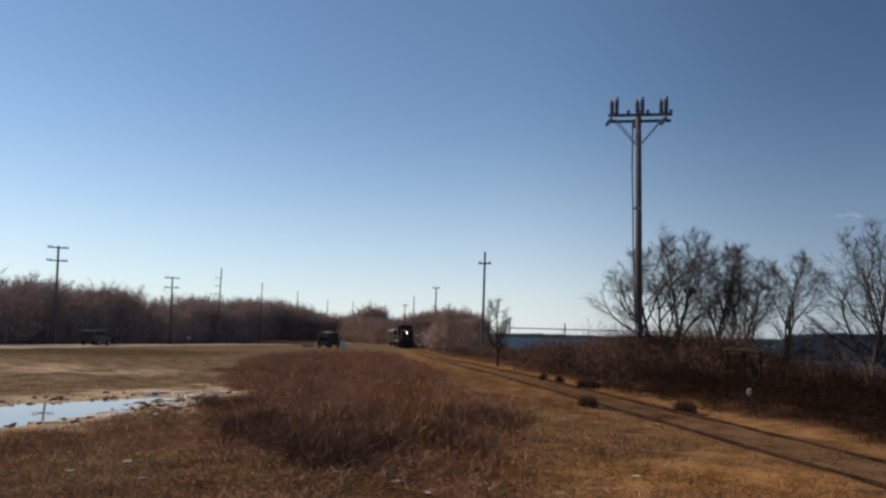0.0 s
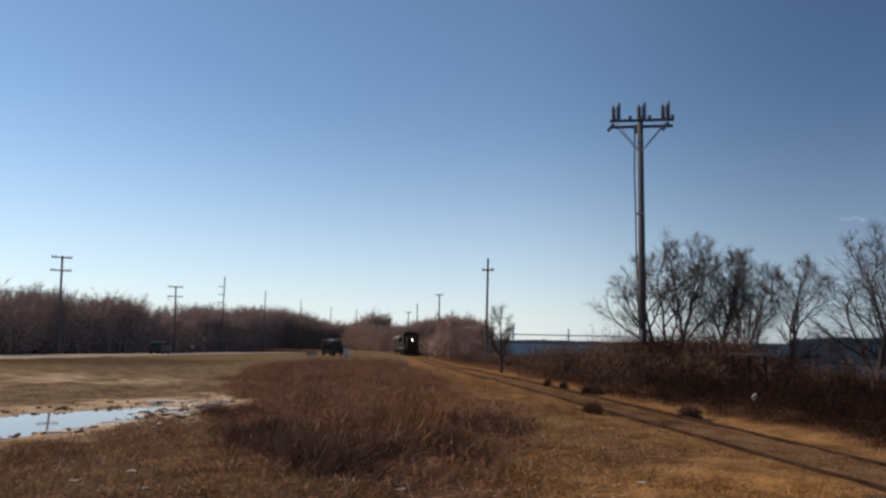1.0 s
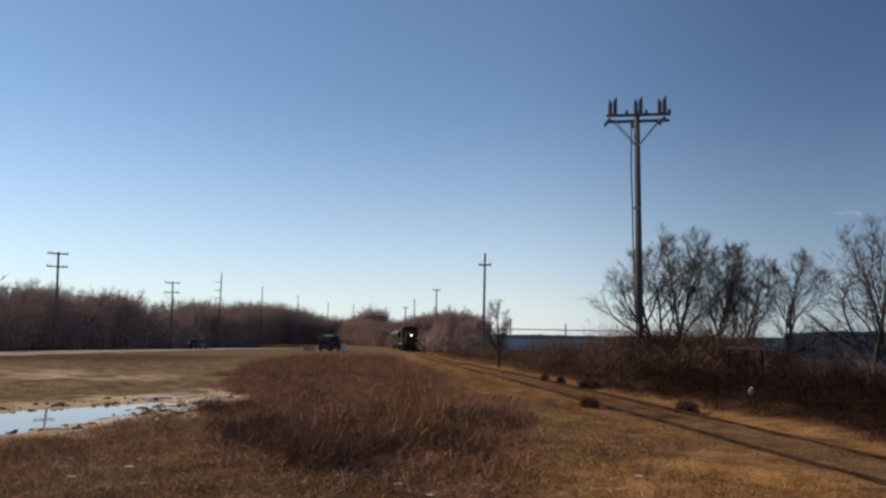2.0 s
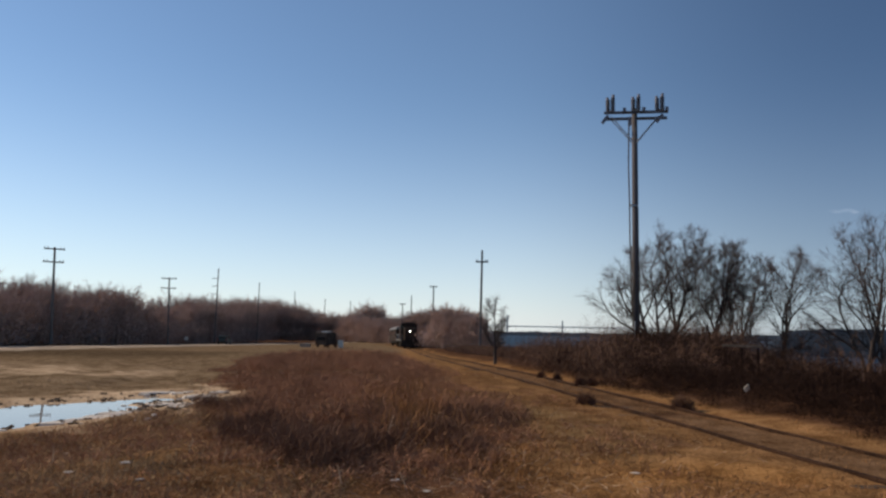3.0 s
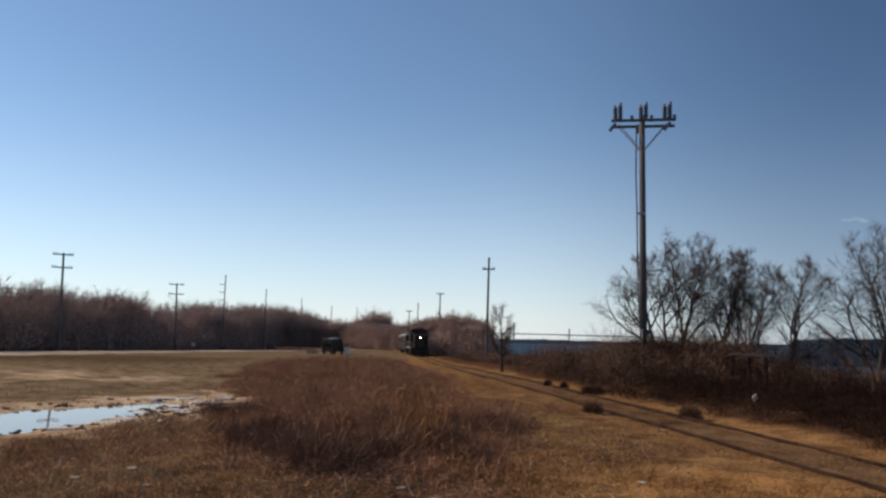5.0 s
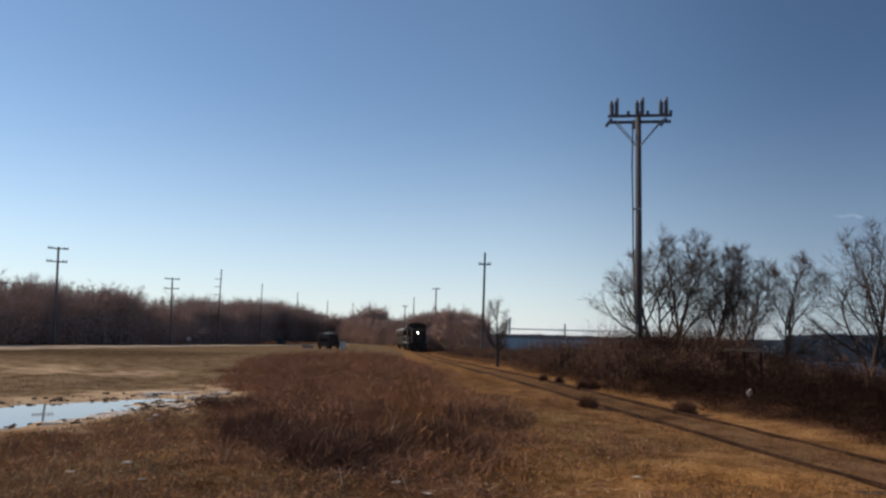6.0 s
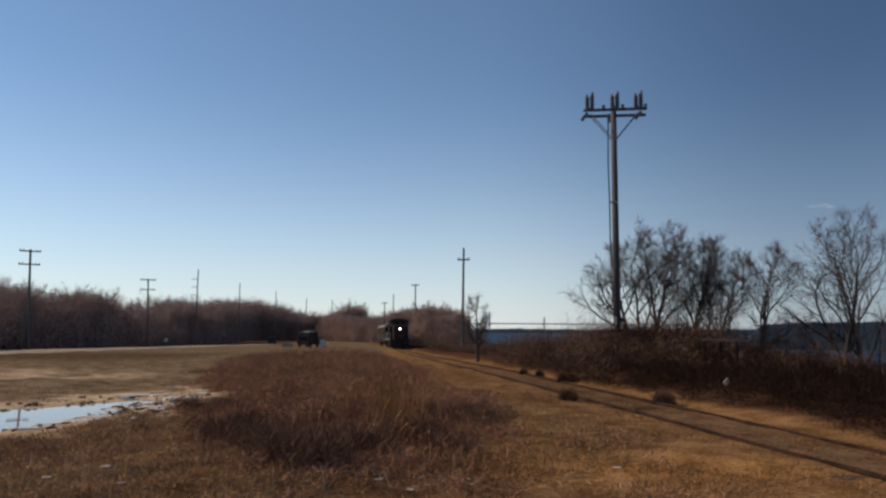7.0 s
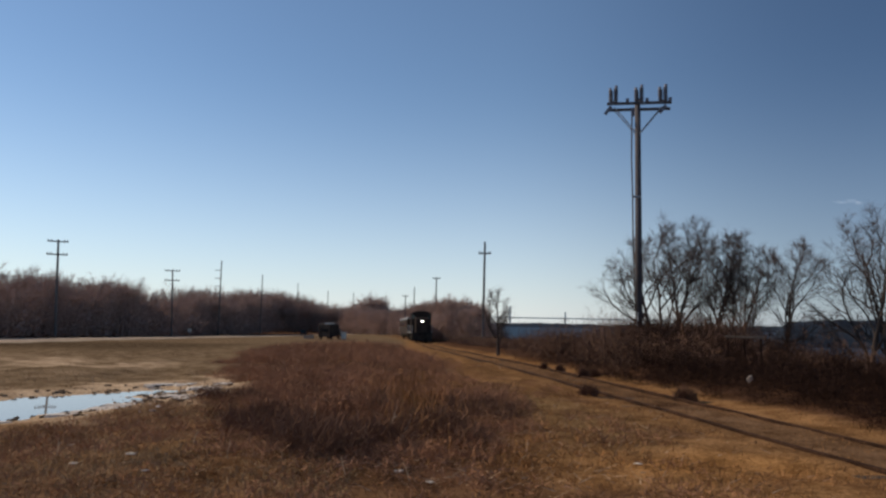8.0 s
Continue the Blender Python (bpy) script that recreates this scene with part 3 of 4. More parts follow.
def build_low_weeds():
    """Sparse low weeds and lying stalks over the open ground."""
    x, y = scatter(11000, -12, 3.5, 6.4, 22)
    w = ((x - PUD_C[0]) * PUD_U[1] - (y - PUD_C[1]) * PUD_U[0] > -0.4) * (1 - brush_zone(x, y)) * (puddle_r(x, y) > 1.8) * smooth(0.4, 0.62, fuzz(x, y, 0.8) * 0.6 + fuzz(x + 20, y, 2.4) * 0.4) * np.where(x < -1, 1.0, 0.45) * np.interp(y, [6, 12, 22], [1, 0.9, 0.4])
    x, y = keep(rng.random(len(x)) < w, x, y)
    h = rng.uniform(0.06, 0.24, len(x))
    thicket(x, y, h, 0.06 + 0.5 * h, 14, 0.10, 0.008, M["brush"], "low_weeds", "sparse low brown weeds in the open ground", "weeds", wild=0.6)
    x, y = scatter(6500, -11, 5, 6.5, 18)
    w = 0.10 + np.exp(-((x - 1.0) / 1.2) ** 2 - ((y - 11.0) / 1.3) ** 2) + 0.8 * np.exp(-((x - 0.6) / 2.4) ** 2 - ((y - 8.9) / 1.0) ** 2)
    x, y = keep(rng.random(len(x)) < w * (puddle_r(x, y) > 1.3), x, y)
    n = len(x)
    b = np.stack([x, y, land(x, y) + 0.02], 1)
    a = rng.normal(0.1, 0.6, n) + math.pi * (rng.random(n) < 0.5)
    L = rng.uniform(0.06, 0.24, n)
    d = np.stack([np.cos(a) * L, np.sin(a) * L, rng.uniform(0.0, 0.12, n)], 1)
    blades("lying_stalks", b, b + d, rng.uniform(0.005, 0.012, n), M["pale"], None, "stuff", "pale broken stalks lying on the ground", "stalks")


def build_stalk(x, y, h, lean):
    """A single bleached stalk with a bent side shoot; h: its height."""
    stalk = tagged(new("weed_stalk"), "tall bleached forked stalk leaning among the weeds" if h > 0.4 else "short bleached stalk standing in the dry grass", "weed", "bleached stalks")
    stalk.location = (x, y, float(land(x, y)) - 0.01)
    k = h / 0.54
    g = Geo()
    g.tube([(0, 0, 0), (0.25 * lean * k, 0, 0.2 * k), (0.65 * lean * k, 0, 0.36 * k), (lean * k, 0, 0.54 * k)], [0.009, 0.008, 0.007, 0.004], 5)
    g.tube([(0.65 * lean * k, 0, 0.36 * k), ((0.65 * lean + 0.06) * k, 0.02, 0.4 * k), ((0.65 * lean + 0.09) * k, 0.03, 0.37 * k)], [0.007, 0.006, 0.004], 5)
    g.make("stem", M["pale"], stalk)


def grass_patch(name, n, area, chance, height, width, mat, label, flat=0.7):
    x, y = scatter(n, *area)
    x, y = keep(rng.random(n) < chance(x, y), x, y)
    m = len(x)
    b = np.stack([x, y, land(x, y) - 0.01], 1)
    h = height * rng.uniform(0.4, 1.3, m) * (0.5 + fuzz(x, y, 0.7))
    ang = rng.random(m) * 2 * math.pi
    lay = rng.uniform(0.15, 1.0, m) * flat * 1.6
    d = np.stack([np.cos(ang) * h * lay, np.sin(ang) * h * lay, h * np.clip(1.15 - lay * 0.8, 0.12, 1)], 1)
    return blades(name, b, b + d, width * rng.uniform(0.6, 1.4, m), mat, np.stack([0 * h, 0 * h, h * 0.12], 1), "stuff", label, "grass")


def build_grass():
    def strip(x, y):
        s = x - track_x(y)
        return (1 - brush_zone(x, y)) * (s < -0.95) * (x > -1.5) * (0.12 + 1.2 * fuzz(x, y, 1.1) ** 2 * fuzz(x + 9, y, 2.6) * 2) * np.interp(y, [6, 14, 40], [1, 0.7, 0.25])

    grass_patch("mown_grass", 220000, (-2, 7.5, 6.5, 40), strip, 0.075, 0.008, M["grass"], "flattened brown winter grass beside the track", 0.9)
    heap = lambda x, y: 1.3 * np.exp(-((x - 1.1) / 1.2) ** 2 - ((y - 11.2) / 1.7) ** 2) * (fuzz(x, y, 0.5) > 0.42) + 0.25 * np.exp(-((x - 3.5) / 2.2) ** 2 - ((y - 9.3) / 1.3) ** 2)
    grass_patch("straw", 42000, (-2.5, 6, 6.5, 17), heap, 0.14, 0.009, M["straw"], "matted orange straw in front of the weeds", 1.0)
    lowleft = lambda x, y: (puddle_r(x, y) > 1.6) * (1 - 0.85 * ((x - PUD_C[0]) * PUD_U[1] - (y - PUD_C[1]) * PUD_U[0] < -0.6)) * (1 - brush_zone(x, y)) * (puddle_r(x, y) > 1.25) * (0.35 + 1.3 * fuzz(x, y, 0.9) ** 2 * fuzz(x + 9, y, 2.6) * 2) * np.interp(y, [6, 14, 26], [1, 0.8, 0.35])
    grass_patch("field_grass", 230000, (-14, -1, 6.5, 26), lowleft, 0.10, 0.008, M["fieldgrass"], "short brown grass round the puddle", 0.85)
    grass_patch("field_straw", 16000, (-12, 1, 6.5, 22), lambda x, y: lowleft(x, y) * (fuzz(x, y, 1.5) > 0.5), 0.2, 0.011, M["straw"], "straw lying in the short grass", 1.0)
    weed = lambda x, y: brush_zone(x, y) * (0.2 + 1.4 * np.exp(-((x + 0.9) / 1.0) ** 2 - ((y - 16.5) / 2.8) ** 2)) * (fuzz(x, y, 1.3) > 0.42)
    grass_patch("tall_straw", 18000, (-12, 3, 7, 50), weed, 0.36, 0.011, M["straw"], "dry straw standing among the dark weeds", 0.4)

    tuft = lambda x, y: np.exp(-((x + 0.75 + 0.03 * (y - 16)) / 0.8) ** 2 - ((y - 16.5) / 3.4) ** 2) * (0.3 + 0.7 * (fuzz(x, y, 0.6) > 0.4))
    grass_patch("straw_stand", 30000, (-3, 1.4, 10, 24), tuft, 0.42, 0.011, M["straw"], "patch of tan straw standing in the weeds", 0.45)

    def bed(x, y):
        return (np.abs(x - track_x(y)) < 0.66) * (0.15 + 0.85 * smooth(0.35, 0.6, fuzz(x, y, 0.8))) * np.interp(y, [6, 14, 40], [1, 0.8, 0.4])

    grass_patch("track_grass", 60000, (1.5, 8.5, 6, 42), bed, 0.055, 0.008, M["grass"], "thin brown grass growing between the rails", 0.9)

    def verge(x, y):
        s = x - track_x(y)
        return np.clip(np.exp(-((s - 1.6) / 0.4) ** 2) + 0.15 * np.exp(-((s + 1.5) / 0.25) ** 2) + 0.3 * (np.abs(s) < 0.62) * (fuzz(x, y, 0.9) > 0.42), 0, 1) * (0.3 + 0.7 * fuzz(x, y, 1.0))

    grass_patch("verge_straw", 90000, (-2, 9.5, 6.5, 60), verge, 0.10, 0.008, M["straw"], "tufts of golden straw along the rails", 0.7)


def build_bank_scrub():
    x, y = scatter(10000, 0, 34, 7, 100)
    s = x - track_x(y)
    w = smooth(1.6, 2.1, s + (fuzz(x, y, 1.5) - 0.5) * 1.0) * (1 - smooth(14, 22, s)) * (1 - smooth(38, 44, y) * (1 - smooth(3.0, 5.5, s)))
    x, y = keep(rng.random(len(x)) < w, x, y)
    s = x - track_x(y)
    h = np.interp(y, [8, 14, 18, 24, 34, 40, 46, 100], [1.2, 1.3, 1.15, 1.25, 2.3, 1.8, 0.75, 0.6]) * (rng.uniform(0.3, 0.8, len(x)) + 0.75 * fuzz(x, y, 3.5) * fuzz(x + 30, y, 1.6) * 1.4) * smooth(-0.6, 3.6, s)
    # x / y is the bearing from the eye: scrub further right stays lower
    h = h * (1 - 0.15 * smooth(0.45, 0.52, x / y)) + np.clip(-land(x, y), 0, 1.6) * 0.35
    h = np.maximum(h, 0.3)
    # kept low along the line of sight to the plank rail
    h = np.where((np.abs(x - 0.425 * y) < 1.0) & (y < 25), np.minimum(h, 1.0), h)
    far = y > 29 + rng.normal(0, 3.5, len(x))
    # farther scrub gets the lighter brown, standing in for haze
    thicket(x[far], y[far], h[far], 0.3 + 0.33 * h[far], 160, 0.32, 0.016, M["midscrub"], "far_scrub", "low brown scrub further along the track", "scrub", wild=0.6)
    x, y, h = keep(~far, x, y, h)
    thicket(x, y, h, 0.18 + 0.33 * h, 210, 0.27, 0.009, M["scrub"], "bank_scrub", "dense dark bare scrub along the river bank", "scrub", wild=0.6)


def far_crowns(X, Y, Z, H):
    """Open fan-shaped crowns of bare limbs and twigs on thin stems, for trees far off."""
    n, limbs, each = len(X), 9, 26
    foot = np.stack([X, Y, Z], 1)
    sway = np.stack([rng.normal(0, 0.04, n) * H, rng.normal(0, 0.04, n) * H, H * 0.62], 1)
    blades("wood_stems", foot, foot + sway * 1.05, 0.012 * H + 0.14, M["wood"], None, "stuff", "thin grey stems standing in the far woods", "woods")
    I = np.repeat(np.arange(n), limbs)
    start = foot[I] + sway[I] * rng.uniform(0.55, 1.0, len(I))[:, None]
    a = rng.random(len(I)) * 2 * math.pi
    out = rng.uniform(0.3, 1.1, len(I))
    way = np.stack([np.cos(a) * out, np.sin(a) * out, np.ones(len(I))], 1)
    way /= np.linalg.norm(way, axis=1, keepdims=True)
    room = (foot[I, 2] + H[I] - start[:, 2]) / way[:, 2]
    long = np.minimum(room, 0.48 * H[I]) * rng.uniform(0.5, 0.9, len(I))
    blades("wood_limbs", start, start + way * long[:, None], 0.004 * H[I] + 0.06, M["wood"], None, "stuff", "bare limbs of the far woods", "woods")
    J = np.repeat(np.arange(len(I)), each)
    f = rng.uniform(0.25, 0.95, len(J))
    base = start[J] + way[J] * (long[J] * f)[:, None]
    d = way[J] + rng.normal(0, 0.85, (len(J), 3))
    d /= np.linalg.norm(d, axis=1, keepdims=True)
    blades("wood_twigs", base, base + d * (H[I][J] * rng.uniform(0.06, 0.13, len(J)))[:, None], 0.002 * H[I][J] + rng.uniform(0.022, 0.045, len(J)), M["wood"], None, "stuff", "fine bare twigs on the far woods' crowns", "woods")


def build_woods():
    """The far belt of bare woods behind road and track."""
    px, py, hh = [], [], []
    y = rng.uniform(58, 295, 1300)
    px.append(road_x(y) - 10.0 - rng.random(1300) ** 1.5 * 15)
    py.append(y)
    hh.append(np.interp(y, [58, 86, 92, 98, 106, 119, 146, 159, 176, 190, 216, 230, 251, 295], [8.3, 8.6, 9.0, 7.9, 9.3, 9.2, 8.8, 8.0, 10.4, 12.2, 12.7, 11.1, 13.9, 14.2]))
    x = rng.uniform(-62, -12, 560)
    px.append(x)
    py.append(266 + rng.random(560) * 18 + (x + 30) * 0.3)
    hh.append(np.interp(x, [-58, -49, -40, -34, -30, -24, -20.5, -15, -11], [13.4, 11.6, 9.6, 9.6, 14.2, 13.2, 9.6, 12.2, 9.8]))
    x = rng.uniform(-7.5, 6, 260)
    px.append(x)
    py.append(166 + rng.random(260) * 18 - x)
    hh.append(np.interp(x, [-7, 0, 6], [7.9, 8.2, 8.1]))
    x = rng.uniform(-0.4, 9.5, 320)
    px.append(x)
    py.append(122 + rng.random(320) * 16 - x * 0.8)
    hh.append(np.interp(x, [-2, 4, 6.8, 7.6, 9.5], [7.2, 7.6, 7.8, 4.0, 2.2]))
    x = rng.uniform(-50, -9, 380)
    px.append(x)
    py.append(206 - (x + 9) * 1.9 + rng.random(380) * 16)
    hh.append(np.interp(x, [-50, -42, -30, -24, -12], [11.0, 10.4, 8.6, 8.4, 7.8]))
    X, Y, H = (np.concatenate(q) for q in (px, py, hh))
    H = H * (0.75 + 0.14 * rng.random(len(X)) + 0.36 * smooth(0.25, 0.75, fuzz(X, Y, 5.0)))
    z = np.maximum(land(X, Y), -2.6)
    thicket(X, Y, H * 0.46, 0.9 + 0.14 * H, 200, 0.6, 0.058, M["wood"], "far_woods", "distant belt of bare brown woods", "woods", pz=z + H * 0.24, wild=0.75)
    k = rng.random(len(X)) < 0.9
    low = np.minimum(H[k] * 0.62, 5.0)
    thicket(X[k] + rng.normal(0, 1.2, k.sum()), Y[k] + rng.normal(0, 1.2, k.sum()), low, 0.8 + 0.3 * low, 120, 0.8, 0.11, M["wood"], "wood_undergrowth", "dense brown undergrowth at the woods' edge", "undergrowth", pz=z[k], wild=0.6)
    far_crowns(X, Y, z, H)


build_weeds()
build_dark_brush()
build_low_weeds()
for x, y, h, lean in ((-0.82, 11.0, 0.54, 0.15), (-5.0, 9.5, 0.24, 0.02), (-3.5, 10.3, 0.22, 0.12), (-2.75, 9.4, 0.2, 0.1), (-1.1, 8.5, 0.24, -0.12), (-0.35, 8.6, 0.22, -0.2), (1.25, 10.5, 0.2, 0.05), (-2.2, 12.4, 0.3, 0.1)):
    build_stalk(x, y, h, lean)
build_grass()
build_bank_scrub()
build_woods()

for x, y, h, seed, lean, stems, spread, radius, low in (
    (11.35, 38.2, 7.0, 11, (-0.16, 0), 1, 1.1, 0.15, ((2.0, -1, 0, 0.45, 3.6), (2.6, -1, 0.3, 0.7, 3.2))),
    (11.9, 38.6, 7.7, 12, (0.04, 0), 1, 1.0, 0.15, ()),
    (12.6, 38.4, 8.6, 13, (0.01, 0), 2, 0.75, 0.15, ()),
    (14.45, 37.4, 8.1, 14, (-0.01, 0), 1, 0.7, 0.14, ()),
    (15.2, 37.6, 7.8, 15, (0.03, 0), 3, 0.8, 0.12, ((1.8, -0.8, 0, 0.9, 3.0),)),
    (16.0, 38.2, 7.2, 19, (0.05, 0), 1, 0.9, 0.11, ()),
    (17.35, 36.4, 8.0, 16, (-0.03, 0), 1, 0.95, 0.16, ((2.6, 1, 0, 0.25, 2.4), (2.3, -0.8, 0.4, 0.5, 2.0))),
    (20.75, 34.6, 10.4, 17, (-0.13, 0), 1, 0.7, 0.19, ((3.0, -1, 0, 0.40, 3.2), (4.2, -1, 0.2, 0.8, 3.0))),
    (21.35, 34.4, 10.6, 18, (0.0, 0), 1, 0.7, 0.19, ((4.0, -0.5, 0.2, 1, 3.0),)),
):
    build_tree(x, y, h, seed, lean, stems, spread, radius, low=low)


def build_saplings():
    x, y = scatter(520, 8.0, 19.0, 34, 41)
    x, y = keep((fuzz(x, y, 2.5) > 0.34) & (rng.random(len(x)) < 0.35 + 0.65 * np.exp(-((x - 15.0) / 1.6) ** 2)), x, y)
    h = rng.uniform(1.6, 3.0, len(x)) + 2.4 * rng.random(len(x)) * np.exp(-((x - 15.2) / 1.3) ** 2)
    thicket(x, y, h, 0.25 + 0.15 * h, 170, 0.5, 0.010, M["midscrub"], "saplings", "thin bare saplings under the bank trees", "saplings", pz=np.maximum(land(x, y), -1.0), wild=0.4)


def build_thicket():
    x, y = scatter(350, 9.0, 15.6, 29.5, 37.5)
    x, y = keep((fuzz(x, y, 2.2) > 0.3) & (x - track_x(y) > 4.2), x, y)
    h = rng.uniform(1.4, 2.4, len(x)) + 0.8 * smooth(13.0, 14.5, x) * rng.random(len(x)) + np.clip(-land(x, y), 0, 2) * 0.6
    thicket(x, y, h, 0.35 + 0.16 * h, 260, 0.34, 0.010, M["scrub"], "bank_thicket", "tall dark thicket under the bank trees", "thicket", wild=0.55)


def build_bank_stems():
    """Thin upright stems with a few side twigs, rising out of the scrub all along the bank."""
    x, y = scatter(900, 3, 24, 13, 60)
    s = x - track_x(y)
    x, y = keep((rng.random(len(x)) < smooth(2.6, 5.0, s) * (1 - smooth(11, 16, s)) * (0.25 + 0.75 * (fuzz(x, y, 3.0) > 0.45))), x, y)
    # no stems on the line of sight to the plank rail
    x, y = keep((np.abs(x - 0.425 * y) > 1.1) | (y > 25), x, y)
    n = len(x)
    z = land(x, y)
    h = rng.uniform(1.0, 2.0, n) * (0.7 + 0.7 * fuzz(x + 7, y, 4.0)) + np.clip(-z, 0, 1.5) * 0.7
    foot = np.stack([x, y, z - 0.1], 1)
    rise = np.stack([rng.normal(0, 0.12, n) * h, rng.normal(0, 0.12, n) * h, h], 1)
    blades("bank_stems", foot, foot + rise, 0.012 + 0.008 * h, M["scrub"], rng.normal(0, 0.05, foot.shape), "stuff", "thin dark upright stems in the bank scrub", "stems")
    I = np.repeat(np.arange(n), 46)
    f = rng.uniform(0.35, 1.0, len(I))
    base = foot[I] + rise[I] * f[:, None]
    d = rng.normal(0, 0.6, (len(I), 3)) + (0, 0, 0.8)
    d /= np.linalg.norm(d, axis=1, keepdims=True)
    blades("bank_twigs", base, base + d * (h[I] * rng.uniform(0.08, 0.24, len(I)) * (1.3 - f))[:, None], np.full(len(I), 0.008), M["midscrub"], None, "stuff", "fine brown twigs on the bank's upright stems", "twigs")


build_saplings()
build_thicket()
build_bank_stems()
build_tree(3.5, 44.6, 4.7, 25, (-0.14, 0), 1, 1.25, 0.15, "small crooked bare tree beside the railway track", 2, ((1.1, 0.75, 0, 1, 2.3), (1.5, -0.8, 0, 1, 1.8)))


# ---- tufts on the track ----
def build_tuft(x, y, w, h, seed):
    """A low rounded bush: short twigs growing outwards all through a squat dome."""
    g = np.random.default_rng(seed)
    n = 1300
    tuft = tagged(new("shrub"), "low dark tuft of brush growing at the rail", "shrub", "tufts along the track")
    tuft.location = (x, y, float(land(x, y)))
    d = g.normal(size=(n, 3))
    d /= np.linalg.norm(d, axis=1, keepdims=True)
    d[:, 2] = np.abs(d[:, 2])
    lump = 1 + 0.22 * np.sin(3 * np.arctan2(d[:, 1], d[:, 0]) + seed)
    size = np.stack([w * lump, 0.75 * w * lump, h * lump], 1)
    a = d * size * (g.random((n, 1)) ** 0.4 * 0.8)
    way = d + g.normal(0, 0.5, (n, 3)) + (0, 0, 0.35)
    ob = blades("brushwood", a, a + way * 0.09 * g.uniform(0.6, 1.4, (n, 1)), np.full(n, 0.016), M["darkweed"])
    ob.parent = tuft


for k, (x, y, w, h) in enumerate(((4.0, 19.4, 0.27, 0.26), (6.35, 18.7, 0.34, 0.40), (5.2, 26.3, 0.26, 0.40), (4.8, 29.1, 0.17, 0.3), (5.75, 26.9, 0.19, 0.3), (4.4, 30.7, 0.16, 0.22))):
    build_tuft(x, y, w, h, 50 + k)


# ---- poles ----
def build_big_pole():
    x, y = 10.12, 36.62
    z0 = float(land(x, y)) - 0.3
    pole = tagged(new("utility_pole"), "tall dark wooden utility pole with double crossarm and fuse cutouts", "utility pole")
    pole.location = (x, y, 0)
    part("pole_shaft", rod((-0.02, 0, z0), (0, 0, 13.85), 0.20, 0.145, 14), M["pole"], pole, smooth=True)
    yaw = -9
    c, s = math.cos(radians(yaw)), math.sin(radians(yaw))
    P = lambda u, w, z: (u * c - w * s, u * s + w * c, z)
    for w, z in ((-0.2, 13.6), (0.2, 13.38)):
        part("crossarm", box(P(0.05, w, z), (3.3, 0.11, 0.14), (0, 0, yaw), 0.012), M["arm"], pole)
    for u in (-1.25, 1.25):
        for w in (-0.24, 0.24):
            part("brace", rod(P(u * 0.98, w, 13.4), P(0.06 * (1 if u > 0 else -1), w * 0.7, 11.98), 0.028, None, 6), M["steel"], pole)
    for u in (-1.26, 0.06, 1.28):
        for o, h in ((-0.14, 0.78), (0.12, 0.92)):
            bm = bmesh.new()
            add_rod(bm, P(u + o, -0.2, 13.66), P(u + o * 1.2, -0.2, 13.66 + h), 0.075, None, 8)
            for i in range(8):
                zz = 13.75 + i * (h - 0.2) / 8
                add_rod(bm, P(u + o, -0.2, zz), P(u + o, -0.2, zz + 0.06), 0.125, 0.08, 10)
            part("insulator", bm, M["porcelain"], pole, "ribbed grey insulator", True)
        part("bracket", box(P(u, -0.2, 13.72), (0.42, 0.1, 0.06), (0, 0, yaw), 0.008), M["steel"], pole)
    for u, tilt in ((-1.55, 38), (-0.55, 0), (0.45, 0), (1.25, 38), (1.62, 0)):
        part("cutout", box(P(u, -0.28, 13.22 if tilt else 13.72), (0.16, 0.16, 0.5 if tilt else 0.22), (0, tilt, yaw), 0.02), M["porcelain"], pole)
    part("cutout", box(P(-0.28, -0.28, 13.1), (0.18, 0.16, 0.45), (0, 0, yaw), 0.02), M["porcelain"], pole)
    g = Geo()
    g.tube([(-0.33, -0.1, 13.0), (-0.37, -0.1, 10.7), (-0.33, -0.1, 8.7), (-0.33, -0.12, 6.5), (-0.26, -0.14, 3.5), (-0.13, -0.16, 0.7), (-0.12, -0.16, z0 + 0.2)], [0.035] * 7, 6)
    g.make("riser_cable", M["dark"], pole, "black riser cable")
    part("conduit", rod((-0.12, -0.2, z0), (-0.14, -0.2, 2.6), 0.05), M["steel"], pole, "grey riser conduit")
    part("cable_bracket", box((-0.1, -0.14, 8.6), (0.4, 0.1, 0.12)), M["steel"], pole)


def build_pole(x, y, top, arms, radius=0.15, mat="oldpole", label="", lean=0.0):
    z0 = float(land(x, y)) - 0.5
    pole = tagged(new("utility_pole"), label, "utility pole", "poles across the field")
    pole.location = (x, y, 0)
    part("pole_shaft", rod((0, 0, z0), (lean, 0, top), radius * 1.15, radius * 0.8, 8), M[mat], pole)
    for z, w, yaw in arms:
        part("crossarm", box((lean * 0.9, -0.16, z), (w, 0.14, 0.17), (0, 0, yaw), 0), M["arm"], pole)
        for u in (-0.46, -0.3, 0.3, 0.46):
            bx, by = lean * 0.9 + u * w * math.cos(radians(yaw)), -0.16 + u * w * math.sin(radians(yaw))
            part("insulator", rod((bx, by, z + 0.06), (bx, by, z + 0.3), 0.06, 0.04, 6), M["porcelain"], pole)
    return pole


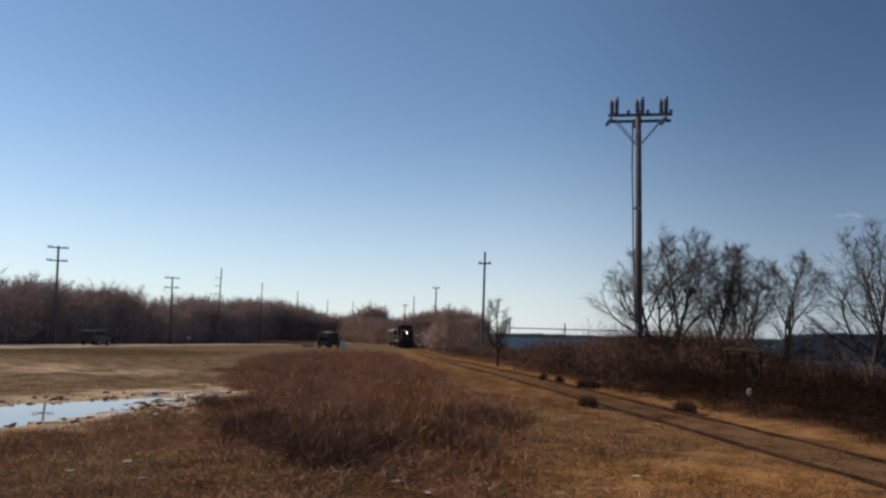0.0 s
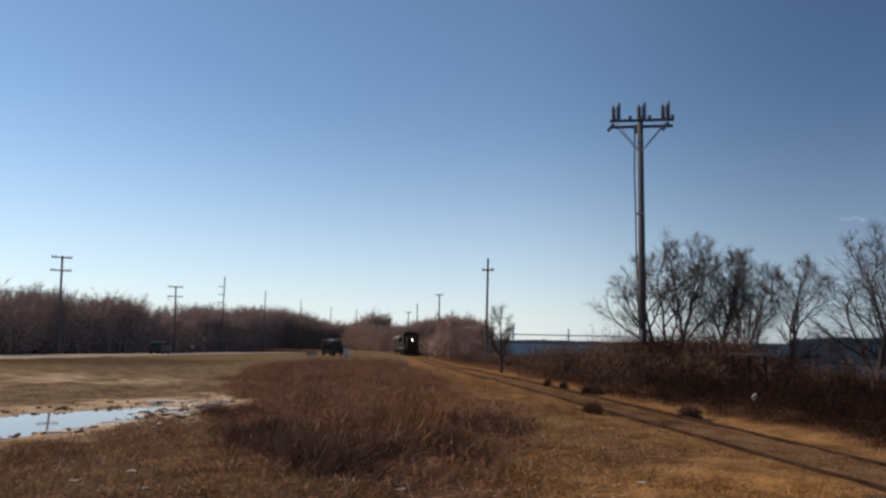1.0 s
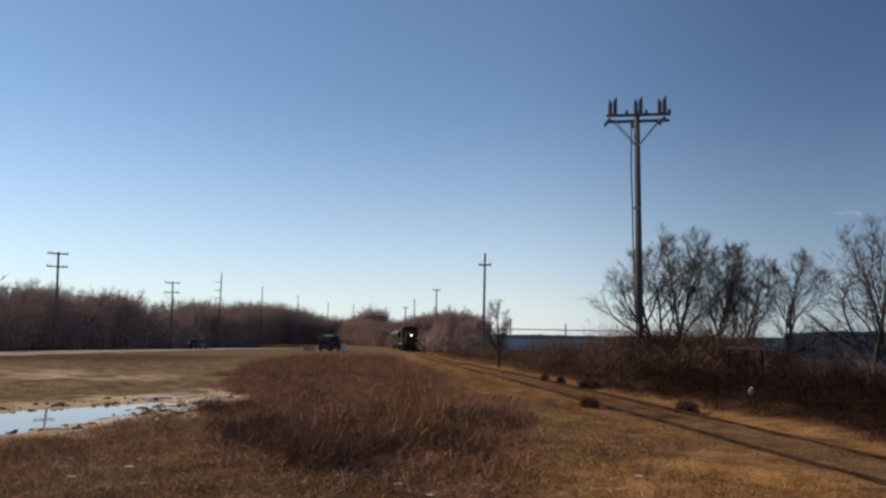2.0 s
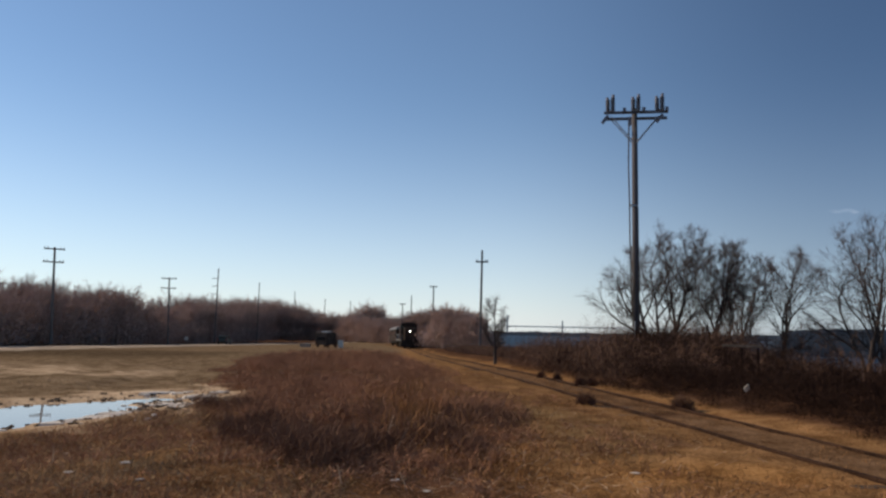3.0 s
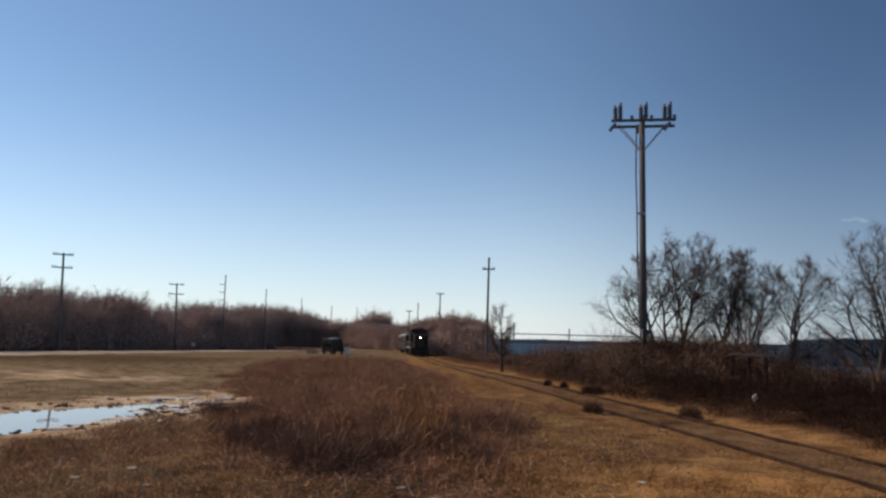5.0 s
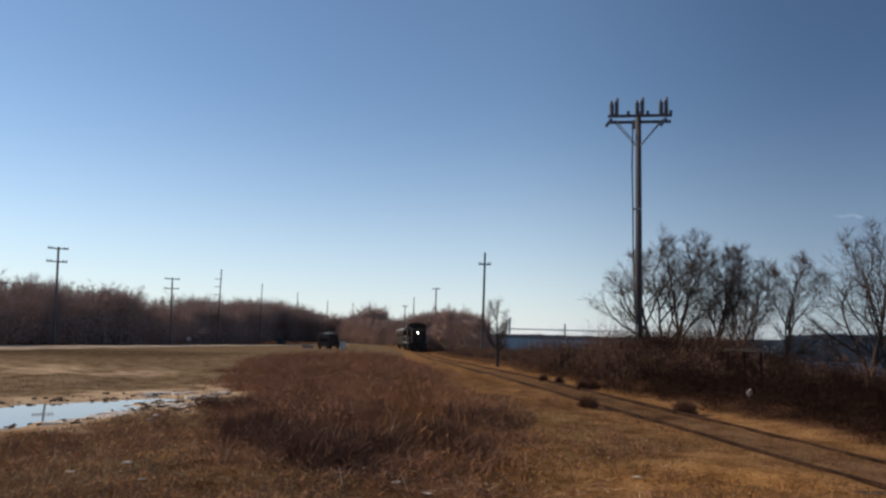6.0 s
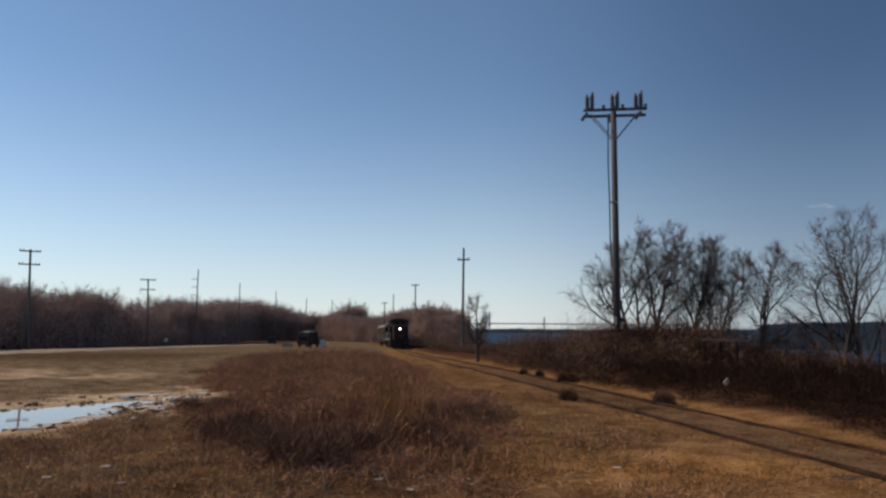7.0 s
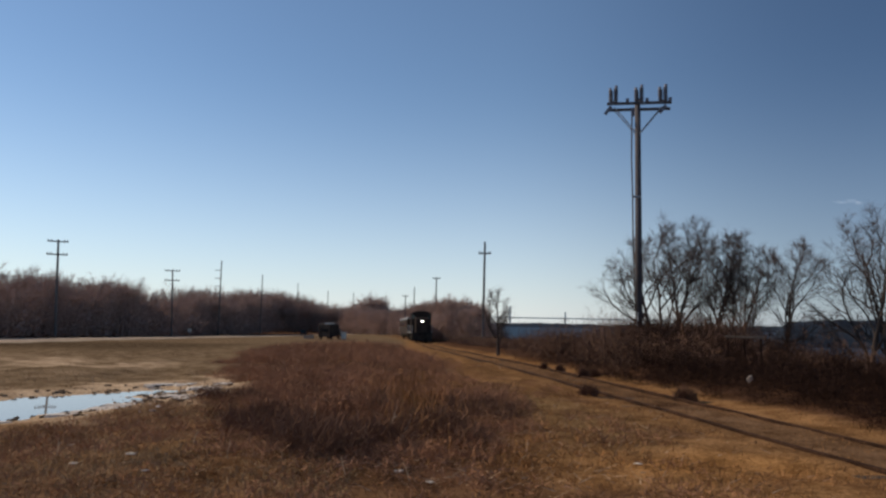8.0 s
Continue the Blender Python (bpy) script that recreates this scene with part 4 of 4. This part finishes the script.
build_big_pole()
TWO, ONE, BARE = "grey wooden pole with two crossarms beyond the road", "dark wooden pole with one short crossarm", "slender wooden pole beside the road"
for az, dist, up, arms, r, mat, label in (
    (-28.70, 108, None, 2, 0.17, "oldpole", TWO), (-20.95, 146, None, 2, 0.17, "oldpole", TWO),
    (-31.9, 150, 7.0, 1, 0.17, "oldpole", ONE), (-17.44, 180, 14.0, 0, 0.16, "oldpole", BARE), (-14.33, 222, 13.5, 0, 0.16, "oldpole", BARE), (-11.57, 275, 14.0, 0, 0.16, "oldpole", BARE),
    (-9.20, 340, 14.1, 0, 0.2, "oldpole", BARE), (-7.19, 360, 14.3, 0, 0.2, "oldpole", BARE), (-4.61, 370, 13.8, 0, 0.2, "oldpole", BARE),
    (-3.02, 200, 7.6, 1, 0.15, "pole", ONE), (-2.32, 200, 9.9, 0, 0.15, "pole", BARE), (-0.56, 155, 9.9, 1, 0.16, "pole", ONE), (3.25, 86, 9.95, 1, 0.145, "pole", ONE),
):
    x, y = dist * math.sin(radians(az)), dist * math.cos(radians(az))
    up = up if up is not None else (10.1 if dist < 120 else 9.2)
    top = EYE + up
    if arms == 2:
        w = 2.5 if dist < 120 else 2.75
        rows = ((top - 0.25, w, -az), (top - (2.0 if dist < 120 else 2.1), w, -az))
    elif arms == 1:
        rows = ((top - (0.25 if dist > 100 else 1.45), 1.7 if dist > 100 else 1.5, -10),)
    else:
        rows = ()
    lean = 0.1 if dist < 100 else -0.55 if arms == 2 else 0.0
    pole = build_pole(x - min(lean, 0), y, top, rows, r, mat, label, lean)
    if az == -17.44:
        for k in range(3):
            part("side_bracket", box((-0.75, -0.1, top - 2.4 - 1.9 * k), (1.3, 0.12, 0.14), bevel=0.01), M["arm"], pole)


# ---- things in the distance and by the track ----
def build_sign():
    x, y = -51.3, 145.0
    z = float(land(x, y))
    sign = tagged(new("road_sign"), "small white sign on a post beyond the road", "road sign")
    sign.location = (x, y, z)
    part("post", box((0, 0.05, 0.7), (0.08, 0.06, 1.5), bevel=0.01), M["steel"], sign)
    part("sign_panel", box((0, 0, 1.15), (0.75, 0.03, 0.7), bevel=0.01), M["white"], sign)


def build_van():
    x, y = -18.9, 120.0
    van = tagged(new("parked_van"), "dark van with a pale roof box parked beside the road", "van")
    van.location = (x, y, float(land(x, y)))
    van.rotation_euler = (0, 0, radians(-14))
    part("body", extrude_profile(((-2.4, 0.4), (2.5, 0.4), (2.5, 0.95), (1.9, 1.1), (1.35, 2.4), (1.1, 2.5), (-2.3, 2.5), (-2.4, 2.4)), -1.0, 1.0, 0.07), M["dark"], van)
    part("roof_box", box((0.2, -0.7, 2.6), (1.1, 1.5, 0.22), bevel=0.05), M["white"], van, "pale roof box")
    part("rear_window", box((0, -2.42, 1.45), (1.4, 0.03, 0.5)), M["glass"], van)
    for u in (-0.96, 0.96):
        for w in (-1.4, 0.0, 1.0):
            part("side_window", box((u, w, 1.5), (0.03, 0.8, 0.5)), M["glass"], van)
        for w in (-1.5, 1.6):
            part("wheel", rod((u * 0.95 - 0.12, w, 0.36), (u * 0.95 + 0.12, w, 0.36), 0.36, None, 14), M["tyre"], van)


def build_cabinet(x, y, size, mat, name, label, category):
    z = float(land(x, y))
    ob = tagged(new(name), label, category)
    ob.location = (x, y, z)
    w, d, h = size
    part("body", box((0, 0, h / 2), (w, d, h), bevel=0.04), M[mat], ob)
    part("lid", box((0, 0, h + 0.04), (w + 0.08, d + 0.08, 0.09), bevel=0.02), M[mat], ob)


def build_fence():
    """A weathered plank rail on posts in the scrub."""
    fence = tagged(new("plank_rail"), "weathered plank rail on posts in the bank scrub", "fence")
    a, b = Vector((9.05, 22.85, 1.6)), Vector((10.1, 22.4, 1.62))
    d = (b - a).normalized()
    yaw = math.degrees(math.atan2(d.y, d.x))
    mid = (a + b) / 2
    part("plank", box((mid.x, mid.y, 1.6), ((b - a).length, 0.22, 0.07), (0, 0, yaw), 0.01), M["board"], fence)
    for k in (0.08, 0.5, 0.92):
        p = a.lerp(b, k)
        g = float(land(p.x, p.y)) - 0.3
        # posts share the scrub's near-black, so its shading lies in their colour
        part("post", box((p.x, p.y, (1.55 + g) / 2), (0.055, 0.055, 1.55 - g), (0, 0, yaw), 0.01), M["scrub"], fence)


def build_litter(x, y, z, w, seed, stand=0.0):
    r = random.Random(seed)
    bm = bmesh.new()
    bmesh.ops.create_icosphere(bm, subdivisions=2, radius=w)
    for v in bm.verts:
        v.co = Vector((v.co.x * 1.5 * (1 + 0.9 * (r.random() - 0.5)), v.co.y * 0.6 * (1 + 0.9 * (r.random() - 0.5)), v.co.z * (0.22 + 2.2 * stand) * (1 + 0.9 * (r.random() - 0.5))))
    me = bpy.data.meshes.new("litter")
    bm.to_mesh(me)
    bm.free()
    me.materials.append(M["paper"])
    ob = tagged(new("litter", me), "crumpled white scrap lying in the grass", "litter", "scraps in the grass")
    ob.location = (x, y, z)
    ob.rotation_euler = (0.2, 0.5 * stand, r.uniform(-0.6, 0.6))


build_sign()
build_van()
build_cabinet(-16.55, 120.0, (0.85, 0.8, 1.15), "white", "storage_cabinet", "white storage cabinet beside the van", "cabinet")
build_cabinet(-22.4, 120.0, (1.7, 0.7, 0.5), "concrete", "concrete_block", "low pale concrete block by the road", "block")
build_fence()
for k, (x, y, w) in enumerate(((-4.03, 9.52, 0.05), (-4.55, 9.05, 0.035), (-3.4, 8.4, 0.03), (-5.3, 10.4, 0.03), (-0.5, 8.9, 0.04), (-0.1, 8.6, 0.035), (2.7, 9.9, 0.04))):
    build_litter(x, y, float(land(x, y)) + 0.02, w, 80 + k)
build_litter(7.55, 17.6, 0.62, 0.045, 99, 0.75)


def build_clods():
    """Small lumps of dark mud round the puddle's edge, one mesh."""
    r = random.Random(8)
    bm = bmesh.new()
    for _ in range(130):
        a, q = r.choice((r.uniform(0.35, 1.9), r.uniform(-1.9, -0.35))), r.gauss(1.05, 0.12)
        u, w = 5.7 * q * math.cos(a), 1.75 * q * math.sin(a)
        x, y = PUD_C[0] + u * PUD_U[0] + w * PUD_U[1], PUD_C[1] + u * PUD_U[1] - w * PUD_U[0]
        e = r.uniform(0.025, 0.07)
        m = Matrix.LocRotScale((x, y, max(float(land(x, y)), -0.08) + e * 0.2), Euler((0, 0, r.random() * 6)), (e * r.uniform(1, 2), e, e * 0.55))
        made = bmesh.ops.create_icosphere(bm, subdivisions=1, radius=1.0, matrix=m)
        for v in made["verts"]:
            v.co += Vector([r.gauss(0, 0.15 * e) for _ in range(3)])
    me = bpy.data.meshes.new("mud_clods")
    bm.to_mesh(me)
    bm.free()
    me.materials.append(M["clod"])
    tagged(new("mud_clods", me), "dark clods of mud along the puddle's edge", "mud", "", "stuff")


build_clods()


def build_ice():
    """Pale sheets of old ice and dried mud along the puddle's rim."""
    r = random.Random(5)
    k = 0
    while k < 26:
        a = r.uniform(-0.5, 2.4)
        q = r.uniform(0.98, 1.3)
        u, w = 5.7 * q * math.cos(a), 1.75 * q * math.sin(a)
        x, y = PUD_C[0] + u * PUD_U[0] + w * PUD_U[1], PUD_C[1] + u * PUD_U[1] - w * PUD_U[0]
        if x / y < -0.66:
            continue
        k += 1
        size = r.uniform(0.12, 0.5)
        n = 11
        bm = bmesh.new()
        lo, hi = [], []
        for i in range(n):
            t = 2 * math.pi * i / n
            e = size * r.uniform(0.55, 1.1)
            lo.append(bm.verts.new((e * math.cos(t), e * 0.6 * math.sin(t), -0.03)))
            hi.append(bm.verts.new((e * 0.92 * math.cos(t), e * 0.55 * math.sin(t), 0.018)))
        bm.faces.new(hi)
        for i in range(n):
            bm.faces.new((lo[i], lo[(i + 1) % n], hi[(i + 1) % n], hi[i]))
        me = bpy.data.meshes.new("ice_sheet")
        bm.to_mesh(me)
        bm.free()
        me.materials.append(M["ice"])
        ob = tagged(new("ice_sheet", me), "thin pale sheet of ice on the puddle's muddy rim", "ice", "ice round the puddle")
        ob.location = (x, y, max(float(land(x, y)), -0.075) + 0.006)
        ob.rotation_euler = (0, 0, r.uniform(0.3, 1.2))


def build_rim():
    """Loose pale flakes of dried mud and dark clods strewn beyond the puddle's end."""
    r = random.Random(12)
    for name, mat, label, count in (("mud_flakes", "ice", "pale dried mud flakes beyond the puddle's end", 150), ("rim_clods", "clod", "dark clods of mud beyond the puddle's end", 120)):
        bm = bmesh.new()
        for _ in range(count):
            x, y = (r.gauss(-5.7, 0.16), r.gauss(17.0, 1.0)) if r.random() < 0.45 else (r.gauss(-6.8, 0.5), r.gauss(16.8, 1.5))
            e = r.uniform(0.02, 0.075)
            m = Matrix.LocRotScale((x, y, float(land(x, y)) + e * 0.12), Euler((0, 0, r.random() * 6)), (e * r.uniform(1, 2), e, e * (0.25 if mat == "ice" else 0.5)))
            made = bmesh.ops.create_icosphere(bm, subdivisions=1, radius=1.0, matrix=m)
            for v in made["verts"]:
                v.co += Vector([r.gauss(0, 0.12 * e) for _ in range(3)])
        me = bpy.data.meshes.new(name)
        bm.to_mesh(me)
        bm.free()
        me.materials.append(M[mat])
        tagged(new(name, me), label, "mud", "", "stuff")


build_ice()
build_rim()


# ---- vehicles ----
def wheelset(parent, y, r=0.5):
    bm = bmesh.new()
    for s in (-0.75, 0.75):
        add_rod(bm, (s - 0.06, 0, 0), (s + 0.06, 0, 0), r, None, 20)
        add_rod(bm, (s * 0.9 - 0.02, 0, 0), (s * 0.9 + 0.02, 0, 0), r + 0.03, None, 20)
    add_rod(bm, (-0.8, 0, 0), (0.8, 0, 0), 0.09, None, 10)
    for k in range(4):
        a = k * math.pi / 2
        add_box(bm, (0.82, 0.25 * math.cos(a), 0.25 * math.sin(a)), (0.03, 0.1, 0.1))
    ob = part("wheelset", bm, M["under"], parent)
    ob.location = (0, y, r)
    return ob


def bogie(parent, y, span):
    bm = bmesh.new()
    for s in (-1.05, 1.05):
        add_box(bm, (s, y, 0.62), (0.14, span + 0.9, 0.22), bevel=0.03)
        for o in (-span / 2, span / 2):
            add_box(bm, (s, y + o, 0.5), (0.2, 0.34, 0.36), bevel=0.03)
        add_box(bm, (s, y, 0.55), (0.22, 0.6, 0.4), bevel=0.04)
    add_box(bm, (0, y, 0.7), (2.0, 0.5, 0.25), bevel=0.03)
    part("bogie", bm, M["under"], parent)


def build_loco():
    """A road-switcher, facing +y, its origin on the rail top at mid length."""
    loco = tagged(new("locomotive"), "black diesel locomotive with a lit headlight on the track", "locomotive")
    wheels = []
    part("underframe", box((0, 0, 1.25), (2.95, 16.4, 0.34), bevel=0.04), M["under"], loco)
    part("fuel_tank", box((0, 0, 0.72), (2.5, 3.4, 0.72), bevel=0.12), M["under"], loco)
    part("nose", extrude_profile(((4.9, 1.4), (7.5, 1.4), (7.5, 3.35), (7.25, 3.6), (4.9, 3.7)), -0.95, 0.95, 0.09), M["loco"], loco, "short front hood")
    part("cab", extrude_profile(((2.6, 1.4), (4.95, 1.4), (4.95, 4.18), (2.6, 4.18)), -1.52, 1.52, 0.07), M["loco"], loco)
    bm = bmesh.new()
    ends = [[bm.verts.new((1.56 * math.cos(a), y, 4.12 + 0.56 * math.sin(a))) for a in np.linspace(0, math.pi, 13)] for y in (2.45, 5.12)]
    for u in range(12):
        bm.faces.new((ends[0][u], ends[0][u + 1], ends[1][u + 1], ends[1][u]))
    for e in ends:
        bm.faces.new(e)
    bm.faces.new((ends[0][0], ends[1][0], ends[1][12], ends[0][12]))
    bmesh.ops.recalc_face_normals(bm, faces=bm.faces)
    part("cab_roof", bm, M["loco"], loco, "rounded cab roof")
    part("long_hood", extrude_profile(((-7.6, 1.4), (2.62, 1.4), (2.62, 3.95), (-7.3, 3.95), (-7.6, 3.7)), -0.95, 0.95, 0.1), M["loco"], loco)
    for y in (-6.2, -4.4, 0.4):
        part("fan_housing", rod((0, y, 3.9), (0, y, 4.2), 0.6, None, 18), M["roof"], loco)
    part("exhaust_stack", box((0, -1.6, 4.05), (0.5, 0.9, 0.35)), M["under"], loco)
    for u in (-1.22, 1.22):
        part("front_window", box((u, 4.96, 3.75), (0.45, 0.04, 0.6)), M["glass"], loco)
        for y in (3.2, 4.2):
            part("side_window", box((u / 1.22 * 1.525, y, 3.65), (0.03, 0.75, 0.75)), M["glass"], loco)
        part("side_sill", box((u / 1.22 * 1.5, -1.5, 1.42), (0.05, 13.0, 0.14), bevel=0.01), M["steel"], loco, "pale walkway edge")
        for y in np.linspace(-7.8, 7.8, 10):
            if not 2.4 < y < 5.1:
                part("handrail_post", rod((u / 1.22 * 1.46, y, 1.4), (u / 1.22 * 1.46, y, 2.45), 0.022), M["steel"], loco)
        part("handrail", rod((u / 1.22 * 1.46, -7.8, 2.45), (u / 1.22 * 1.46, 2.4, 2.45), 0.022), M["steel"], loco)
        for k in range(4):
            part("step", box((u / 1.22 * 1.32, 7.95, 0.45 + 0.25 * k), (0.5, 0.4, 0.05), bevel=0.01), M["under"], loco)
        part("number_board", box((u * 0.42, 7.52, 3.35), (0.42, 0.05, 0.2)), M["dark"], loco)
    part("pilot", extrude_profile(((7.9, 0.2), (8.35, 0.2), (8.2, 1.25), (7.9, 1.25)), -1.45, 1.45, 0.03), M["under"], loco)
    part("coupler", box((0, 8.55, 0.85), (0.3, 0.6, 0.3), bevel=0.06), M["under"], loco)
    part("coupler", box((0, -8.45, 0.85), (0.3, 0.5, 0.3), bevel=0.06), M["under"], loco)
    housing = part("headlight", rod((0, 7.4, 3.05), (0, 7.62, 3.05), 0.30, 0.27, 18), M["dark"], loco)
    part("lens", rod((0, 7.62, 3.05), (0, 7.65, 3.05), 0.095, None, 18), M["lamp"], housing, "bright warm-white headlight lens")
    for y in (-5.2, 5.2):
        bogie(loco, y, 2.7)
        for o in (-1.35, 1.35):
            wheels.append(wheelset(loco, y + o))
    return loco, wheels


def build_coach():
    coach = tagged(new("passenger_coach"), "grey passenger coach behind the locomotive", "railway coach", "coaches of the train")
    wheels = []
    # sides near-black under a pale roof: sun from above put into both colours
    part("body", extrude_profile(((-10.6, 1.1), (10.6, 1.1), (10.6, 3.6), (-10.6, 3.6)), -1.5, 1.5, 0.08), M["loco"], coach)
    bm = bmesh.new()
    for k in range(9):
        a = math.pi * k / 8
        x, z = 1.5 * math.cos(a), 3.55 + 0.6 * math.sin(a)
        bm.verts.new((x, -10.7, z)), bm.verts.new((x, 10.7, z))
    bm.verts.ensure_lookup_table()
    v = list(bm.verts)
    for k in range(8):
        bm.faces.new((v[2 * k], v[2 * k + 1], v[2 * k + 3], v[2 * k + 2]))
    bm.faces.new([v[2 * k] for k in range(9)])
    bm.faces.new([v[2 * k + 1] for k in range(9)][::-1])
    bm.faces.new((v[0], v[16], v[17], v[1]))
    bmesh.ops.recalc_face_normals(bm, faces=bm.faces)
    part("roof", bm, M["litroof"], coach, "rounded grey roof coloured pale as if sunlit")
    for s in (-1.505, 1.505):
        for y in np.linspace(-8.4, 8.4, 11):
            part("window", box((s, y, 2.75), (0.03, 1.0, 0.85)), M["glass"], coach)
    part("end_door", box((0, 10.62, 2.1), (0.8, 0.05, 1.95)), M["dark"], coach)
    part("underframe", box((0, 0, 0.95), (2.6, 20.6, 0.3), bevel=0.04), M["under"], coach)
    for y in (-7.6, 7.6):
        bogie(coach, y, 2.4)
        for o in (-1.2, 1.2):
            wheels.append(wheelset(coach, y + o, 0.46))
    return coach, wheels


def build_car():
    """A boxy dark car, facing +y, its origin on the road under its middle."""
    car = tagged(new("car"), "dark teal boxy estate car driving away on the road", "car")
    part("body", extrude_profile(((-2.3, 0.35), (2.3, 0.35), (2.35, 0.75), (2.2, 1.02), (1.1, 1.12), (-2.25, 1.12), (-2.35, 0.7)), -0.92, 0.92, 0.07), M["carpaint"], car)
    part("greenhouse", extrude_profile(((-2.2, 1.08), (1.2, 1.08), (0.45, 1.72), (-0.2, 1.8), (-1.9, 1.8), (-2.12, 1.6)), -0.82, 0.82, 0.07), M["carpaint"], car)
    part("rear_window", box((0, -2.17, 1.4), (1.3, 0.03, 0.42), (8, 0, 0)), M["glass"], car)
    part("windscreen", box((0, 0.86, 1.4), (1.4, 0.03, 0.8), (49, 0, 0)), M["glass"], car)
    for s in (-0.825, 0.825):
        for y, w in ((-1.55, 0.75), (-0.7, 0.8), (0.2, 0.75)):
            part("side_window", box((s, y, 1.42), (0.03, w, 0.44)), M["glass"], car)
        part("tail_light", box((s * 0.98, -2.33, 0.95), (0.2, 0.06, 0.26)), M["red"], car)
        part("headlight", box((s * 0.8, 2.3, 0.8), (0.34, 0.08, 0.18)), M["white"], car)
        part("mirror", box((s * 1.22, 0.85, 1.15), (0.2, 0.1, 0.14), bevel=0.03), M["carpaint"], car)
        part("roof_rail", rod((s * 0.8, -1.8, 1.86), (s * 0.8, 0.1, 1.86), 0.025), M["steel"], car)
        for y in (-1.4, 1.4):
            wheel = part("wheel", rod((s * 1.02 - 0.11, y, 0.34), (s * 1.02 + 0.11, y, 0.34), 0.34, None, 18), M["tyre"], car)
            part("rim", rod((s * 1.15 - 0.03, y, 0.34), (s * 1.15 + 0.03, y, 0.34), 0.2, None, 12), M["steel"], wheel)
    part("bumper", box((0, -2.36, 0.5), (1.75, 0.14, 0.2), bevel=0.04), M["dark"], car)
    part("bumper", box((0, 2.36, 0.5), (1.75, 0.14, 0.2), bevel=0.04), M["dark"], car)
    return car


loco, loco_wheels = build_loco()
coach, coach_wheels = build_coach()
car = build_car()


# ---- ties, laid piece by piece ----
def build_ties():
    bm = bmesh.new()
    add_box(bm, (0, 0, 0), (2.5, 0.22, 0.16), bevel=0.012)
    me = bpy.data.meshes.new("tie")
    bm.to_mesh(me)
    bm.free()
    me.materials.append(M["tie"])
    r = random.Random(4)
    y = 4.0
    while y < 60:
        ob = new("tie", me)
        ob.parent = track
        slope = float(track_x(y + 0.5) - track_x(y - 0.5))
        ob.location = (float(track_x(y)) + r.gauss(0, 0.03), y, float(track_z(y)) - 0.142 + r.gauss(0, 0.015))
        ob.rotation_euler = (r.gauss(0, 0.02), r.gauss(0, 0.01), math.atan2(-slope, 1) + r.gauss(0, 0.02))
        y += 0.56 + r.uniform(-0.03, 0.03)


build_ties()


# ---- what moves ----
def rail_pose(y):
    slope = float(track_x(y + 1) - track_x(y - 1)) / 2
    fall = float(track_z(y + 4) - track_z(y - 4)) / 8
    return pose(float(track_x(y)), y, float(track_z(y)) + 0.04, math.degrees(math.atan(-fall)), 0, 180 + math.degrees(math.atan(-slope)))


def motions():
    front = lambda t: 142.0 - 4.6 * t
    times = [k * 0.5 for k in range(17)]
    for thing, wheels, back, r in ((loco, loco_wheels, 7.6, 0.5), (coach, coach_wheels, 27.2, 0.46)):
        walk(thing, [(t, rail_pose(front(t) + back)) for t in times])
        for w in wheels:
            home = w.location.copy()
            walk(w, [(k * 4 / 30, pose(home.x, home.y, home.z, -math.degrees(4.6 * k * 4 / 30 / r))) for k in range(61)])
    rows = []
    for t in times:
        y = 89.0 + 21.0 * t
        x = float(road_x(y))
        rows.append((t, pose(x, y, float(land(x, y)) + 0.07, -0.85, 0, math.degrees(math.atan(0.041)))))
    walk(car, rows)


motions()
